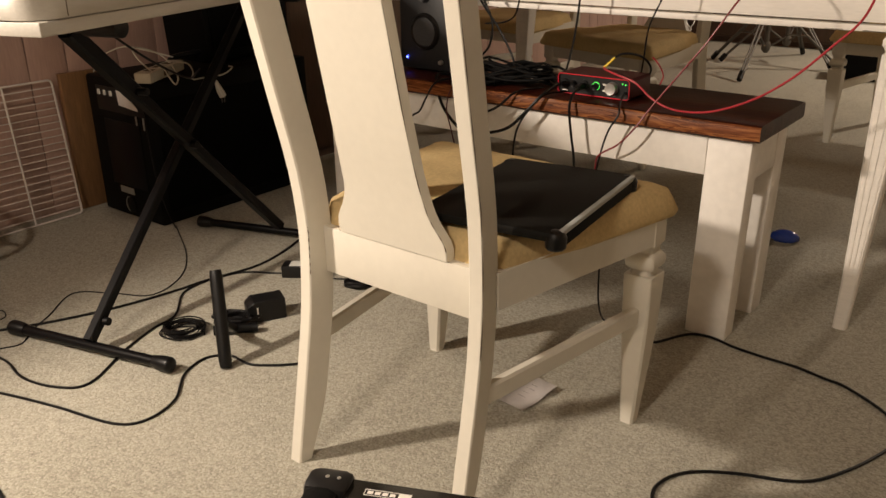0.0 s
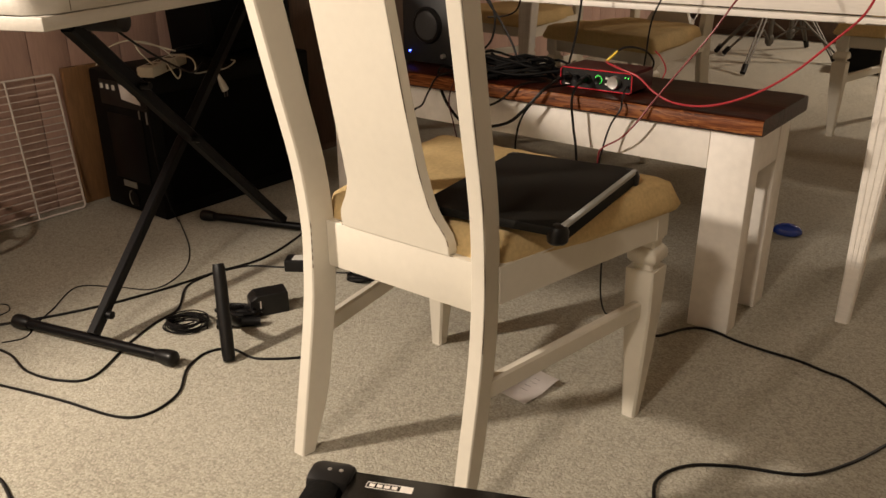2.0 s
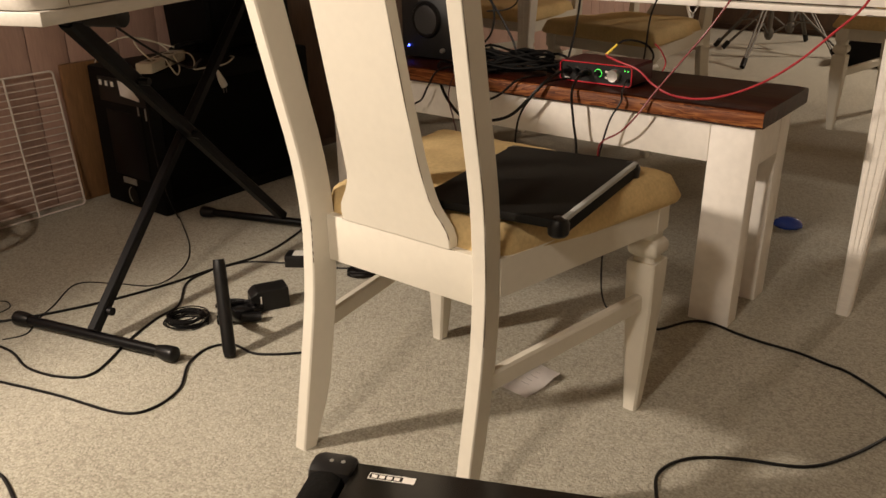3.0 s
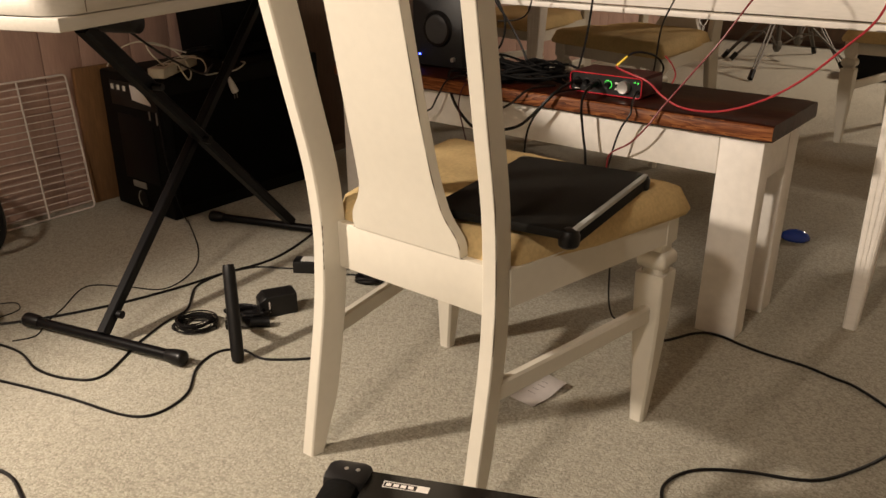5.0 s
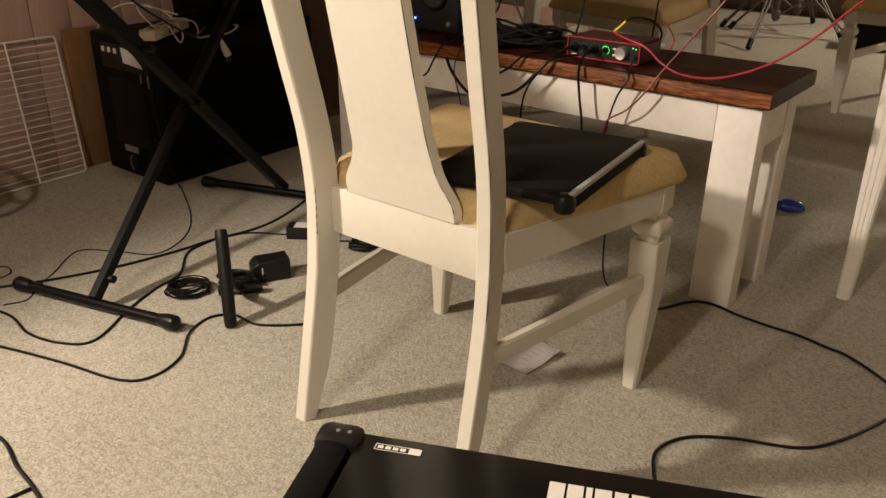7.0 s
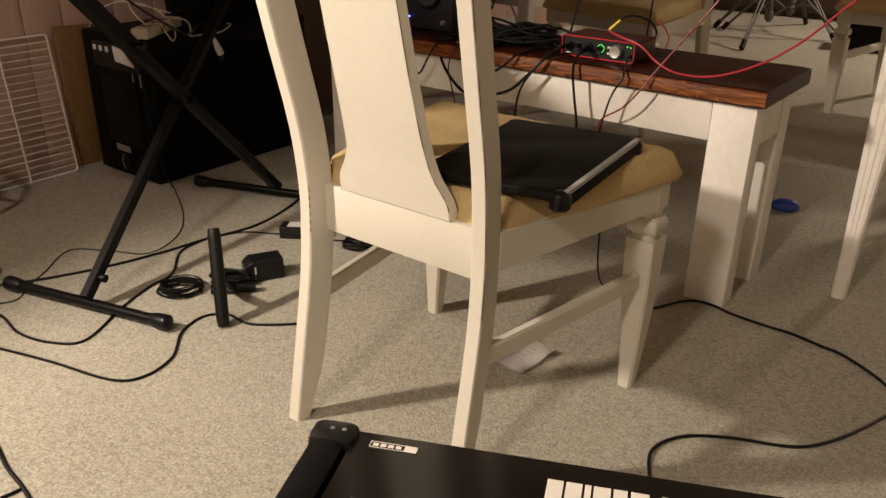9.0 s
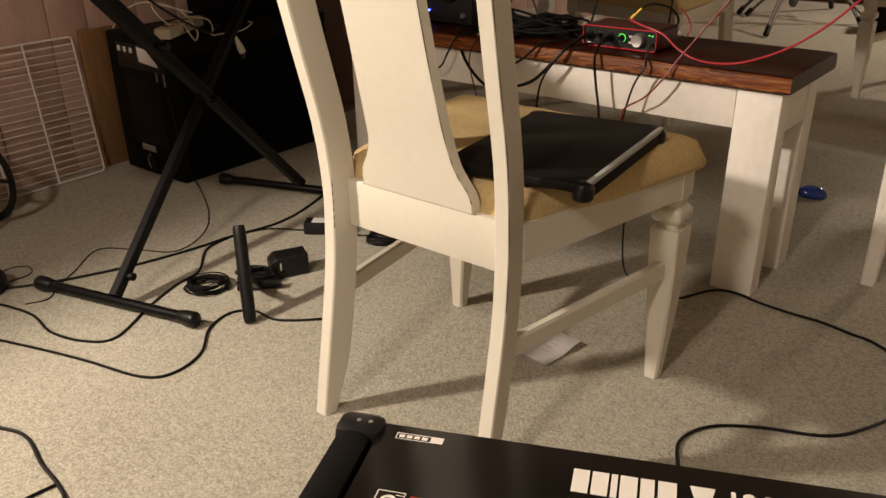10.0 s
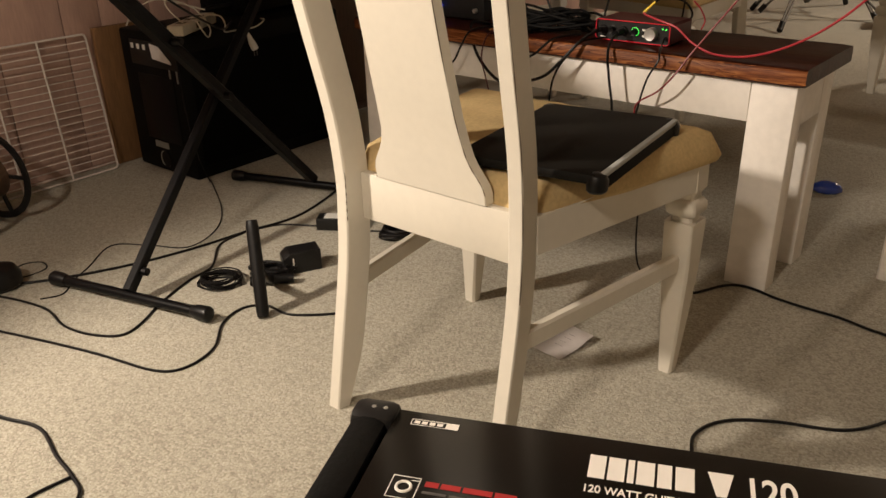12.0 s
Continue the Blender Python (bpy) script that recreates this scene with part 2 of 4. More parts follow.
# ---- the room ----
def room():
    U0, U1, V0, V1, H = -2.46, 2.6, -2.2, 6.3, 2.3
    bm = bm_()
    bmesh.ops.create_grid(bm, x_segments=2, y_segments=2, size=0.5)
    for w in bm.verts:
        w.co = Vector(((w.co.x + 0.5) * (U1 - U0 + 0.4) + U0 - 0.2, (w.co.y + 0.5) * (V1 - V0 + 0.4) + V0 - 0.2, 0))
    solid("floor", bm, CARPET, "worn grey-beige cut pile carpet", "floor", ROOM, kind="structure", smooth=0)
    solid("ceiling", box(bm_(), U0 - 0.2, U1 + 0.2, V0 - 0.2, V1 + 0.2, H, H + 0.1), PLASTER, "plain pale ceiling", "ceiling", ROOM, kind="structure", smooth=0)
    solid("wall_north", box(bm_(), U0 - 0.12, U1 + 0.12, V1, V1 + 0.12, 0, H), PLASTER, "plain beige wall", "wall", ROOM, kind="structure", smooth=0)
    solid("wall_east", box(bm_(), U1, U1 + 0.12, V0, V1, 0, H), PLASTER, "plain beige wall", "wall", ROOM, kind="structure", smooth=0)
    solid("wall_south", box(bm_(), U0 - 0.12, U1 + 0.12, V0 - 0.12, V0, 0, H), PLASTER, "plain beige wall", "wall", ROOM, kind="structure", smooth=0)
    wall = solid("wall_west", box(bm_(), U0 - 0.12, U0 - 0.012, V0, V1, 0, H), BROWN, "pinkish brown wood panelled wall with vertical grooves", "wall", ROOM, kind="structure", smooth=0)
    # panelling: boards of uneven width with narrow dark grooves between them
    widths = (0.145, 0.10, 0.20, 0.12, 0.17)
    v, i = V0, 0
    while v < V1 - 0.05:
        w = min(widths[i % 5], V1 - v)
        part("panel_board", box(bm_(), U0 - 0.012, U0, v + 0.0014, v + w - 0.0014, 0, H, 0.0015), WALLPANEL, wall)
        v, i = v + w, i + 1


room()


# ---- the cream dining chairs ----
REAR = ((0.0, -0.068), (0.12, -0.045), (0.25, -0.021), (0.33, -0.013), (0.40, -0.011), (0.50, -0.020), (0.62, -0.045), (0.76, -0.074), (0.90, -0.105), (1.0, -0.13))


def rear_y(z):
    return float(np.interp(z, [a for a, _ in REAR], [b for _, b in REAR]))


def dining_chair(m, label):
    chair = thing("dining_chair", label, "chair", m, "cream dining chairs")
    for side in (-1, 1):
        path = smooth_path([(side * (0.168 + 0.033 * max(0, z - 0.42)), y + 0.0185, z) for z, y in REAR], 3)
        rings = []
        for p in path:
            deep = 0.0228 if p.z > 0.1 else 0.0228 - 0.10 * (0.1 - p.z)
            ring = rect(p.x, p.y - 0.0182 + deep, 0.0122, deep, p.z, 0.0022)
            # the sides toe in a little
            rings.append([(x - side * 0.16 * (y - p.y + 0.0182), y, z) for x, y, z in ring])
        part("rear_leg", loft(bm_(), rings), CREAM, chair)
        bm = bm_()
        cx = side * 0.2235
        loft(bm, [rect(cx - side * 0.0005, 0.386, 0.0125, 0.0125, 0), rect(cx, 0.393, 0.0185, 0.0185, 0.10), rect(cx, 0.398, 0.0245, 0.0245, 0.20), rect(cx, 0.4, 0.0258, 0.0268, 0.287, 0.002), rect(cx, 0.4, 0.0250, 0.0258, 0.290, 0.002)])
        loft(bm, [rect(cx, 0.4, 0.019, 0.019, 0.289), rect(cx, 0.4, 0.018, 0.018, 0.298), rect(cx, 0.4, 0.0225, 0.0225, 0.3015, 0.003), rect(cx, 0.4, 0.0255, 0.0255, 0.305, 0.003), rect(cx, 0.4, 0.0265, 0.0265, 0.313, 0.003), rect(cx, 0.4, 0.0255, 0.0255, 0.321, 0.003), rect(cx, 0.4, 0.0215, 0.0215, 0.327, 0.003), rect(cx, 0.4, 0.018, 0.018, 0.330), rect(cx, 0.4, 0.018, 0.018, 0.338), rect(cx, 0.4, 0.023, 0.023, 0.347)])
        loft(bm, [rect(cx, 0.4, 0.0235, 0.0235, 0.346), rect(cx, 0.4, 0.0235, 0.0235, 0.405)])
        part("front_leg", bm, CREAM, chair, "tapered leg with a turned collar")
        bm = bm_()
        a, b = Vector((side * 0.168, 0.03, 0)), Vector((side * 0.2365, 0.385, 0))
        out = Vector((b.y - a.y, -(b.x - a.x), 0)).normalized() * 0.010 * side
        loft(bm, [[(*(p + s * out).xy, z) for s, z in ((-1, 0.348), (1, 0.348), (1, 0.405), (-1, 0.405))] for p in (a, b)])
        part("side_rail", bm, CREAM, chair)
        a, b = Vector((side * 0.165, 0.012, 0)), Vector((side * 0.226, 0.392, 0))
        bm = bm_()
        loft(bm, [[(*(p + s * out * 0.85).xy, z) for s, z in ((-1, 0.203), (1, 0.203), (1, 0.228), (0.6, 0.232), (-0.6, 0.232), (-1, 0.228))] for p in (a, b)])
        part("stretcher", bm, CREAM, chair)
    part("back_rail", box(bm_(), -0.157, 0.157, 0.019, 0.038, 0.326, 0.404, 0.002), CREAM, chair)
    part("front_rail", box(bm_(), -0.205, 0.205, 0.395, 0.417, 0.348, 0.405, 0.002), CREAM, chair)
    # splat: waisted board that follows the lean of the legs, with a flared foot
    rows = ((0.405, 0.105), (0.420, 0.106), (0.433, 0.103), (0.445, 0.096), (0.457, 0.088), (0.472, 0.081), (0.49, 0.0765), (0.53, 0.073), (0.62, 0.070), (0.76, 0.068), (0.95, 0.068))
    rings = []
    for z, w in rows:
        y = rear_y(z) + 0.016 + 0.012 * max(0, (0.55 - z) / 0.15)
        rings.append([(a - 0.007, y + b, z) for a, b in ((-w, 0.0015), (-w + 0.0015, 0), (w - 0.0015, 0), (w, 0.0015), (w, 0.018), (-w, 0.018))])
    part("splat", loft(bm_(), rings), CREAM, chair)
    edge = [(w - 0.0072, rear_y(z) + 0.0164 + 0.012 * max(0, (0.55 - z) / 0.15), z) for z, w in rows[1:]]
    part("worn_edge", tube(bm_(), edge, lambda q: 0.0005 + 0.0004 * math.sin(41 * q), 5, 4), CRACK, chair)
    y = rear_y(0.96)
    rings = [[(x, y + 0.004 - 0.02 * math.cos(x / 0.2 * 1.5), z) for z in (0.92, 1.0 + 0.02 * math.cos(x / 0.2 * 1.5))] + [(x, y + 0.026 - 0.02 * math.cos(x / 0.2 * 1.5), z) for z in (1.0 + 0.02 * math.cos(x / 0.2 * 1.5), 0.92)] for x in np.linspace(-0.20, 0.20, 13)]
    part("crest_rail", loft(bm_(), rings), CREAM, chair)
    for x, z0, z1 in ((0.1797, 0.29, 0.86), (-0.1562, 0.33, 0.41)):
        line = [(x + (0.033 * max(0, z - 0.42) if x > 0 else 0), rear_y(z) + 0.0012, z) for z in np.linspace(z0, z1, 14)]
        part("worn_edge", tube(bm_(), line, lambda q: 0.0006 + 0.0004 * math.sin(37 * q), 5, 2), CRACK, chair)
    part("worn_edge", tube(bm_(), [(-0.115 + 0.02 * k, 0.0180 + 0.0005 * (k % 2), 0.4048) for k in range(12)], lambda q: 0.0005 + 0.0004 * math.sin(29 * q), 5, 2), CRACK, chair)
    # cushion: padded trapezoid with soft, slightly lumpy edges
    bm, n = bm_(), 36
    grid = []
    for j in range(n + 1):
        row = []
        for i in range(n + 1):
            s, t = 2 * i / n - 1, 2 * j / n - 1
            half = 0.176 + (0.268 - 0.176) * (t + 1) / 2
            # round the corners in plan
            k = max(abs(s), abs(t))
            q = (abs(s) ** 22 + abs(t) ** 22) ** (1 / 22)
            f = k / q if q else 1
            edge = min(max(1 - k, 0) / 0.115, 1)
            z = 0.402 + 0.039 * math.sqrt(1 - (1 - edge) ** 2) + 0.010 * (1 - k * k)
            p = Vector((s * f * half, 0.235 + t * f * 0.203 + 0.008 * (1 - s * s) * (t > 0.9), z))
            # one front corner is pulled out further than the other
            pull = max(0, -s) * max(0, t)
            p += Vector((-0.008, 0.016, 0)) * pull
            p.z += (0.004 * noise.noise(p * 16) + 0.0015 * noise.noise(p * 55)) * min(1, edge + 0.25)
            row.append(bm.verts.new(p))
        grid.append(row)
    for a, b in zip(grid, grid[1:]):
        for i in range(n):
            bm.faces.new((a[i], a[i + 1], b[i + 1], b[i]))
    rim = grid[0][:-1] + [r[-1] for r in grid[:-1]] + grid[-1][:0:-1] + [r[0] for r in grid[:0:-1]]
    low = [bm.verts.new((v.co.x * 0.985, 0.235 + (v.co.y - 0.235) * 0.985, 0.393)) for v in rim]
    for i in range(len(rim)):
        bm.faces.new((rim[i], low[i], low[(i + 1) % len(rim)], rim[(i + 1) % len(rim)]))
    bm.faces.new(low)
    part("seat_cushion", bm, SEAT, chair, "padded tan microfibre seat", 80)
    return chair


CHAIR = pose(-0.080, 1.1215, 0, 0, 0, -38.25)
chair = dining_chair(CHAIR, "cream painted dining chair with tan padded seat and splat back")
for u, v, turn in ((-1.345, 3.128, 167.4), (-2.057, 3.424, 170), (-0.55, 3.84, 178)):
    far = copy_thing(chair, at(u, v, 0, turn))
    tagged(far, "cream dining chair with tan seat tucked under the white table")


# ---- the bench ----
def bench():
    b = thing("bench", "white painted bench with a red-brown stained plank top", "bench", ROOM)
    R, L = -0.494, -1.655
    for u0 in (R - 0.089, L):
        for v0, deep in ((1.615, 0.050), (1.779, 0.062)):
            bm = box(bm_(), u0, u0 + 0.089, v0, v0 + deep, 0, 0.44, 0.002)
            if u0 > -1:
                for w in bm.verts:
                    w.co.x -= (0.44 - w.co.z) / 0.44 * 0.007
            part("leg", bm, WHITE, b)
    part("front_apron", box(bm_(), L + 0.0915, R - 0.0915, 1.617, 1.655, 0.357, 0.439, 0.001), WHITE, b)
    part("back_apron", box(bm_(), L + 0.090, R - 0.090, 1.800, 1.838, 0.352, 0.439, 0.001), WHITE, b)
    for u0 in (R - 0.040, L + 0.002):
        part("side_apron", box(bm_(), u0, u0 + 0.038, 1.666, 1.778, 0.352, 0.439, 0.001), WHITE, b)
    bm = bm_()
    # slab: rounded, slightly worn edges
    n = 60
    rings = []
    for i in range(n + 1):
        u = -1.667 + (1.667 - 0.477) * i / n
        w = 0.0012 * noise.noise(Vector((u * 9, 0, 0)))
        e = 0.002 * (1 if i in (0, n) else 0)
        a, c, z0, z1 = 1.597 + w + e, 1.885 - w - e, 0.4405 + e * 0.6, 0.476 - e * 0.6
        rings.append([(u, a + 0.004, z0), (u, a, z0 + 0.004), (u, a + w, z1 - 0.008), (u, a + 0.003, z1 - 0.003), (u, a + 0.009, z1), (u, c - 0.009, z1), (u, c - 0.002, z1 - 0.004), (u, c, z1 - 0.01), (u, c, z0 + 0.004), (u, c - 0.004, z0)])
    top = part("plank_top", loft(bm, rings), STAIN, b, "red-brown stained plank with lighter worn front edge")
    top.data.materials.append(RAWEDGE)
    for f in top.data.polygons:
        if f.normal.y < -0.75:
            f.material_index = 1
    return b


bench()


# ---- the white table ----
def table():
    t = thing("dining_table", "distressed white painted dining table with fluted tapered legs", "table", ROOM)
    R, L, F, B = -0.268, -1.785, 1.813, 2.79
    part("tabletop", box(bm_(), L - 0.03, R + 0.03, F - 0.03, B + 0.03, 0.735, 0.765, 0.006), WORN, t)
    for n, (a, b, c, d) in {"front_apron": (L + 0.06, R - 0.06, F + 0.020, F + 0.042), "back_apron": (L + 0.06, R - 0.06, B - 0.042, B - 0.02), "left_apron": (L + 0.02, L + 0.042, F + 0.06, B - 0.06), "right_apron": (R - 0.042, R - 0.02, F + 0.06, B - 0.06)}.items():
        ap = part(n, box(bm_(), a, b, c, d, 0.652, 0.735, 0.001), WORN, t)
        part("bead", box(bm_(), a, b, c - 0.004, d + 0.004, 0.634, 0.6475, 0.003), WORN, ap)
        if n == "front_apron":
            rnd = random.Random(4)
            for k in range(16):
                u, z = rnd.uniform(a + 0.35, b - 0.02), rnd.choice((0.6475, 0.6512, 0.6355))
                part("worn_streak", tube(bm_(), [(u + 0.01 * q * rnd.uniform(0.6, 1.6), c - 0.0002 - (0.0035 if z < 0.64 else 0), z + rnd.uniform(-0.0008, 0.0008)) for q in range(4)], rnd.uniform(0.0004, 0.0010), 5, 2), CRACK, ap)
    for u in (R - 0.035, L + 0.035):
        for v in (F + 0.032, B - 0.032):
            bm = bm_()
            loft(bm, [rect(u, v, 0.032, 0.032, 0.64), rect(u, v, 0.032, 0.032, 0.735)])
            loft(bm, [rect(u, v, 0.026, 0.026, 0.640), rect(u, v, 0.028, 0.028, 0.634, 0.008), rect(u, v, 0.034, 0.034, 0.622, 0.010), rect(u, v, 0.034, 0.034, 0.612, 0.010), rect(u, v, 0.027, 0.027, 0.600, 0.008), rect(u, v, 0.026, 0.026, 0.592)])
            loft(bm, [rect(u - 0.018, v - 0.013, 0.014, 0.014, 0), rect(u - 0.014, v - 0.010, 0.0165, 0.0165, 0.12), rect(u, v, 0.031, 0.031, 0.575), rect(u, v, 0.031, 0.031, 0.595)])
            leg = part("leg", bm, WORN, t)
            for s in (-1, 0, 1):
                bm = bm_()
                loft(bm, [[(u + s * w + o + q, v - h + 0.72 * o - 0.0012, z) for q in (-0.0022, 0.0022)] + [(u + s * w + o + q, v - h + 0.72 * o + 0.004, z) for q in (0.0022, -0.0022)] for z, h, w, o in ((0.12, 0.0165, 0.008, -0.014), (0.55, 0.0303, 0.017, -0.0008))])
                part("flute", bm, WORN, leg)
    return t


table()


# ---- things on the chair ----
def equipment_tray():
    """A flat black unit with rubber corner feet that lies on the seat."""
    t = thing("equipment_pad", "flat black equipment unit with silver edge lying on the chair seat", "music gear", CHAIR @ pose(0.118, 0.200, 0.4465, 0.3, -0.5, 7))
    w, d = 0.112, 0.152
    part("body", box(bm_(), -w, w - 0.006, -d, d, 0.006, 0.020, 0.003), DULL, t)
    part("edge_strip", box(bm_(), w - 0.0055, w + 0.003, -d + 0.012, d - 0.008, 0.0140, 0.0208, 0.0015), GREY, t, "silver-grey edge strip")
    part("lower_edge", box(bm_(), w - 0.0055, w + 0.002, -d + 0.012, d - 0.008, -0.004, 0.0136, 0.0015), HEAP, t)
    for sx in (-1, 1):
        for sy in (-1, 1):
            part("rubber_foot", turned(bm_(), ((0.012, -0.006), (0.0145, -0.003), (0.0155, 0.011), (0.012, 0.018), (0.006, 0.0205)), 18, pose(sx * (w - 0.008), sy * (d - 0.012), 0)), RUBBER, t)
    return t


equipment_tray()


# ---- things on the bench ----
def studio_monitor():
    s = thing("studio_monitor", "small black studio monitor loudspeaker with glowing blue light", "loudspeaker", at(-1.386, 1.70, 0.4765))
    part("cabinet", box(bm_(), -0.081, 0.081, 0.0, 0.108, 0.004, 0.232, 0.004), VINYL, s)
    for x in (-0.06, 0.06):
        part("foot", box(bm_(), x - 0.012, x + 0.012, 0.02, 0.09, 0, 0.0045, 0.001), RUBBER, s)
    face = pose(0.004, -0.0005, 0.100, 90, 0, 0)
    woofer = part("woofer", turned(bm_(), ((0.036, 0.002), (0.030, -0.004), (0.014, -0.010), (0.0141, -0.008), (0.007, -0.004), (0.0005, -0.003)), 32, face @ pose(0, 0, 0.004)), CONE, s, "woven dark grey cone")
    part("surround", turned(bm_(), ((0.035, 0.000), (0.037, 0.005), (0.043, 0.006), (0.047, 0.001), (0.047, -0.003), (0.035, -0.003)), 32, face), RUBBER, woofer)
    part("tweeter", turned(bm_(), ((0.018, 0.000), (0.018, 0.003), (0.012, 0.001), (0.009, 0.004), (0.004, 0.006), (0.0004, 0.0065)), 24, pose(0.004, -0.0005, 0.190, 90, 0, 0)), SATIN, s)
    part("indicator_light", turned(bm_(), ((0.0028, 0), (0.0026, 0.002), (0.0005, 0.003)), 12, pose(-0.057, -0.0005, 0.032, 90, 0, 0)), LED_BLUE, s, "glowing blue indicator light")
    part("volume_knob", turned(bm_(), ((0.006, 0), (0.006, 0.008), (0.005, 0.010), (0.0005, 0.010)), 16, pose(0.057, -0.0005, 0.027, 90, 0, 0)), SILVER, s)


def audio_interface():
    a = thing("audio_interface", "red and black audio interface with silver knob and green lights", "audio interface", at(-0.868, 1.652, 0.4765))
    w, h = 0.089, 0.047
    bm = bm_()
    r = 0.005
    outer = [(-w + r, 0.002), (w - r, 0.002), (w, 0.002 + r), (w, h - r), (w - r, h), (-w + r, h), (-w, h - r), (-w, 0.002 + r)]
    inner = [(x * 0.972, 0.0245 + (z - 0.0245) * 0.90) for x, z in outer]
    loft(bm, [[(x, 0.006, z) for x, z in inner], [(x, 0.0, z) for x, z in inner], [(x, 0.0, z) for x, z in outer], [(x, 0.100, z) for x, z in outer]])
    part("shell", bm, REDMETAL_SHADED, a, "red metal shell coloured dark for shade")
    part("front_panel", plate(bm_(), inner, 0.0035, 0.0065), BLACK, a, "black front panel")
    ring = smooth_path([(x * 0.985, -0.0004, 0.0245 + (z - 0.0245) * 0.95) for x, z in outer + outer[:1]], 1)
    part("front_rim", tube(bm_(), ring, 0.0011, 6, 1), RIM_LIT, a, "red rim coloured brighter as if lit")
    for x, rad, deep, mat, n in ((-0.072, 0.0105, 0.005, BLACK, "input_socket"), (-0.048, 0.007, 0.010, SATIN, "gain_knob"), (-0.022, 0.0105, 0.005, BLACK, "input_socket"), (0.006, 0.007, 0.010, SATIN, "gain_knob"), (0.046, 0.0135, 0.013, SILVER, "monitor_knob"), (0.078, 0.0045, 0.003, SATIN, "headphone_socket")):
        z = 0.024 if n != "headphone_socket" else 0.016
        knob = part(n, turned(bm_(), ((rad * 1.04, 0), (rad, deep * 0.8), (rad * 0.93, deep), (rad * 0.5, deep * 0.93), (0.0004, deep * 0.93)), 24, pose(x, 0.0036, z, 90, 0, 0)), mat, a)
        if n == "gain_knob":
            on = x > 0
            bm = bm_()
            tube(bm, [(x + 0.0088 * math.cos(q), 0.0025, z + 0.001 + 0.0088 * math.sin(q)) for q in np.linspace(-1.2, 4.3, 16)], 0.0006, 6, 2)
            part("light_ring", bm, LED_GREEN if on else BLACK, knob, "glowing green ring" if on else "")
    for x, z in ((0.070, 0.036), (0.0775, 0.035)):
        part("status_light", box(bm_(), x - 0.0012, x + 0.0012, 0.0022, 0.0036, z - 0.0012, z + 0.0012), LED_GREEN, a, "small green light")
    for x in (0.024, 0.0265, 0.029):
        for z in (0.017, 0.030):
            part("button", box(bm_(), x - 0.0009, x + 0.0009, 0.0026, 0.0036, z - 0.0022, z + 0.0022), PRINT, a)
    part("print", box(bm_(), -0.078, -0.064, 0.0031, 0.0036, 0.0075, 0.0095), PRINT, a)
    for x in (-0.07, 0.07):
        part("foot", box(bm_(), x - 0.008, x + 0.008, 0.012, 0.088, 0, 0.003), RUBBER, a)


studio_monitor()
audio_interface()


def cable(name, pts, r, mat, label, m=None, group="", sides=8):
    return solid(name, tube(bm_(), pts, r, sides), mat, label, "cable", m, group)


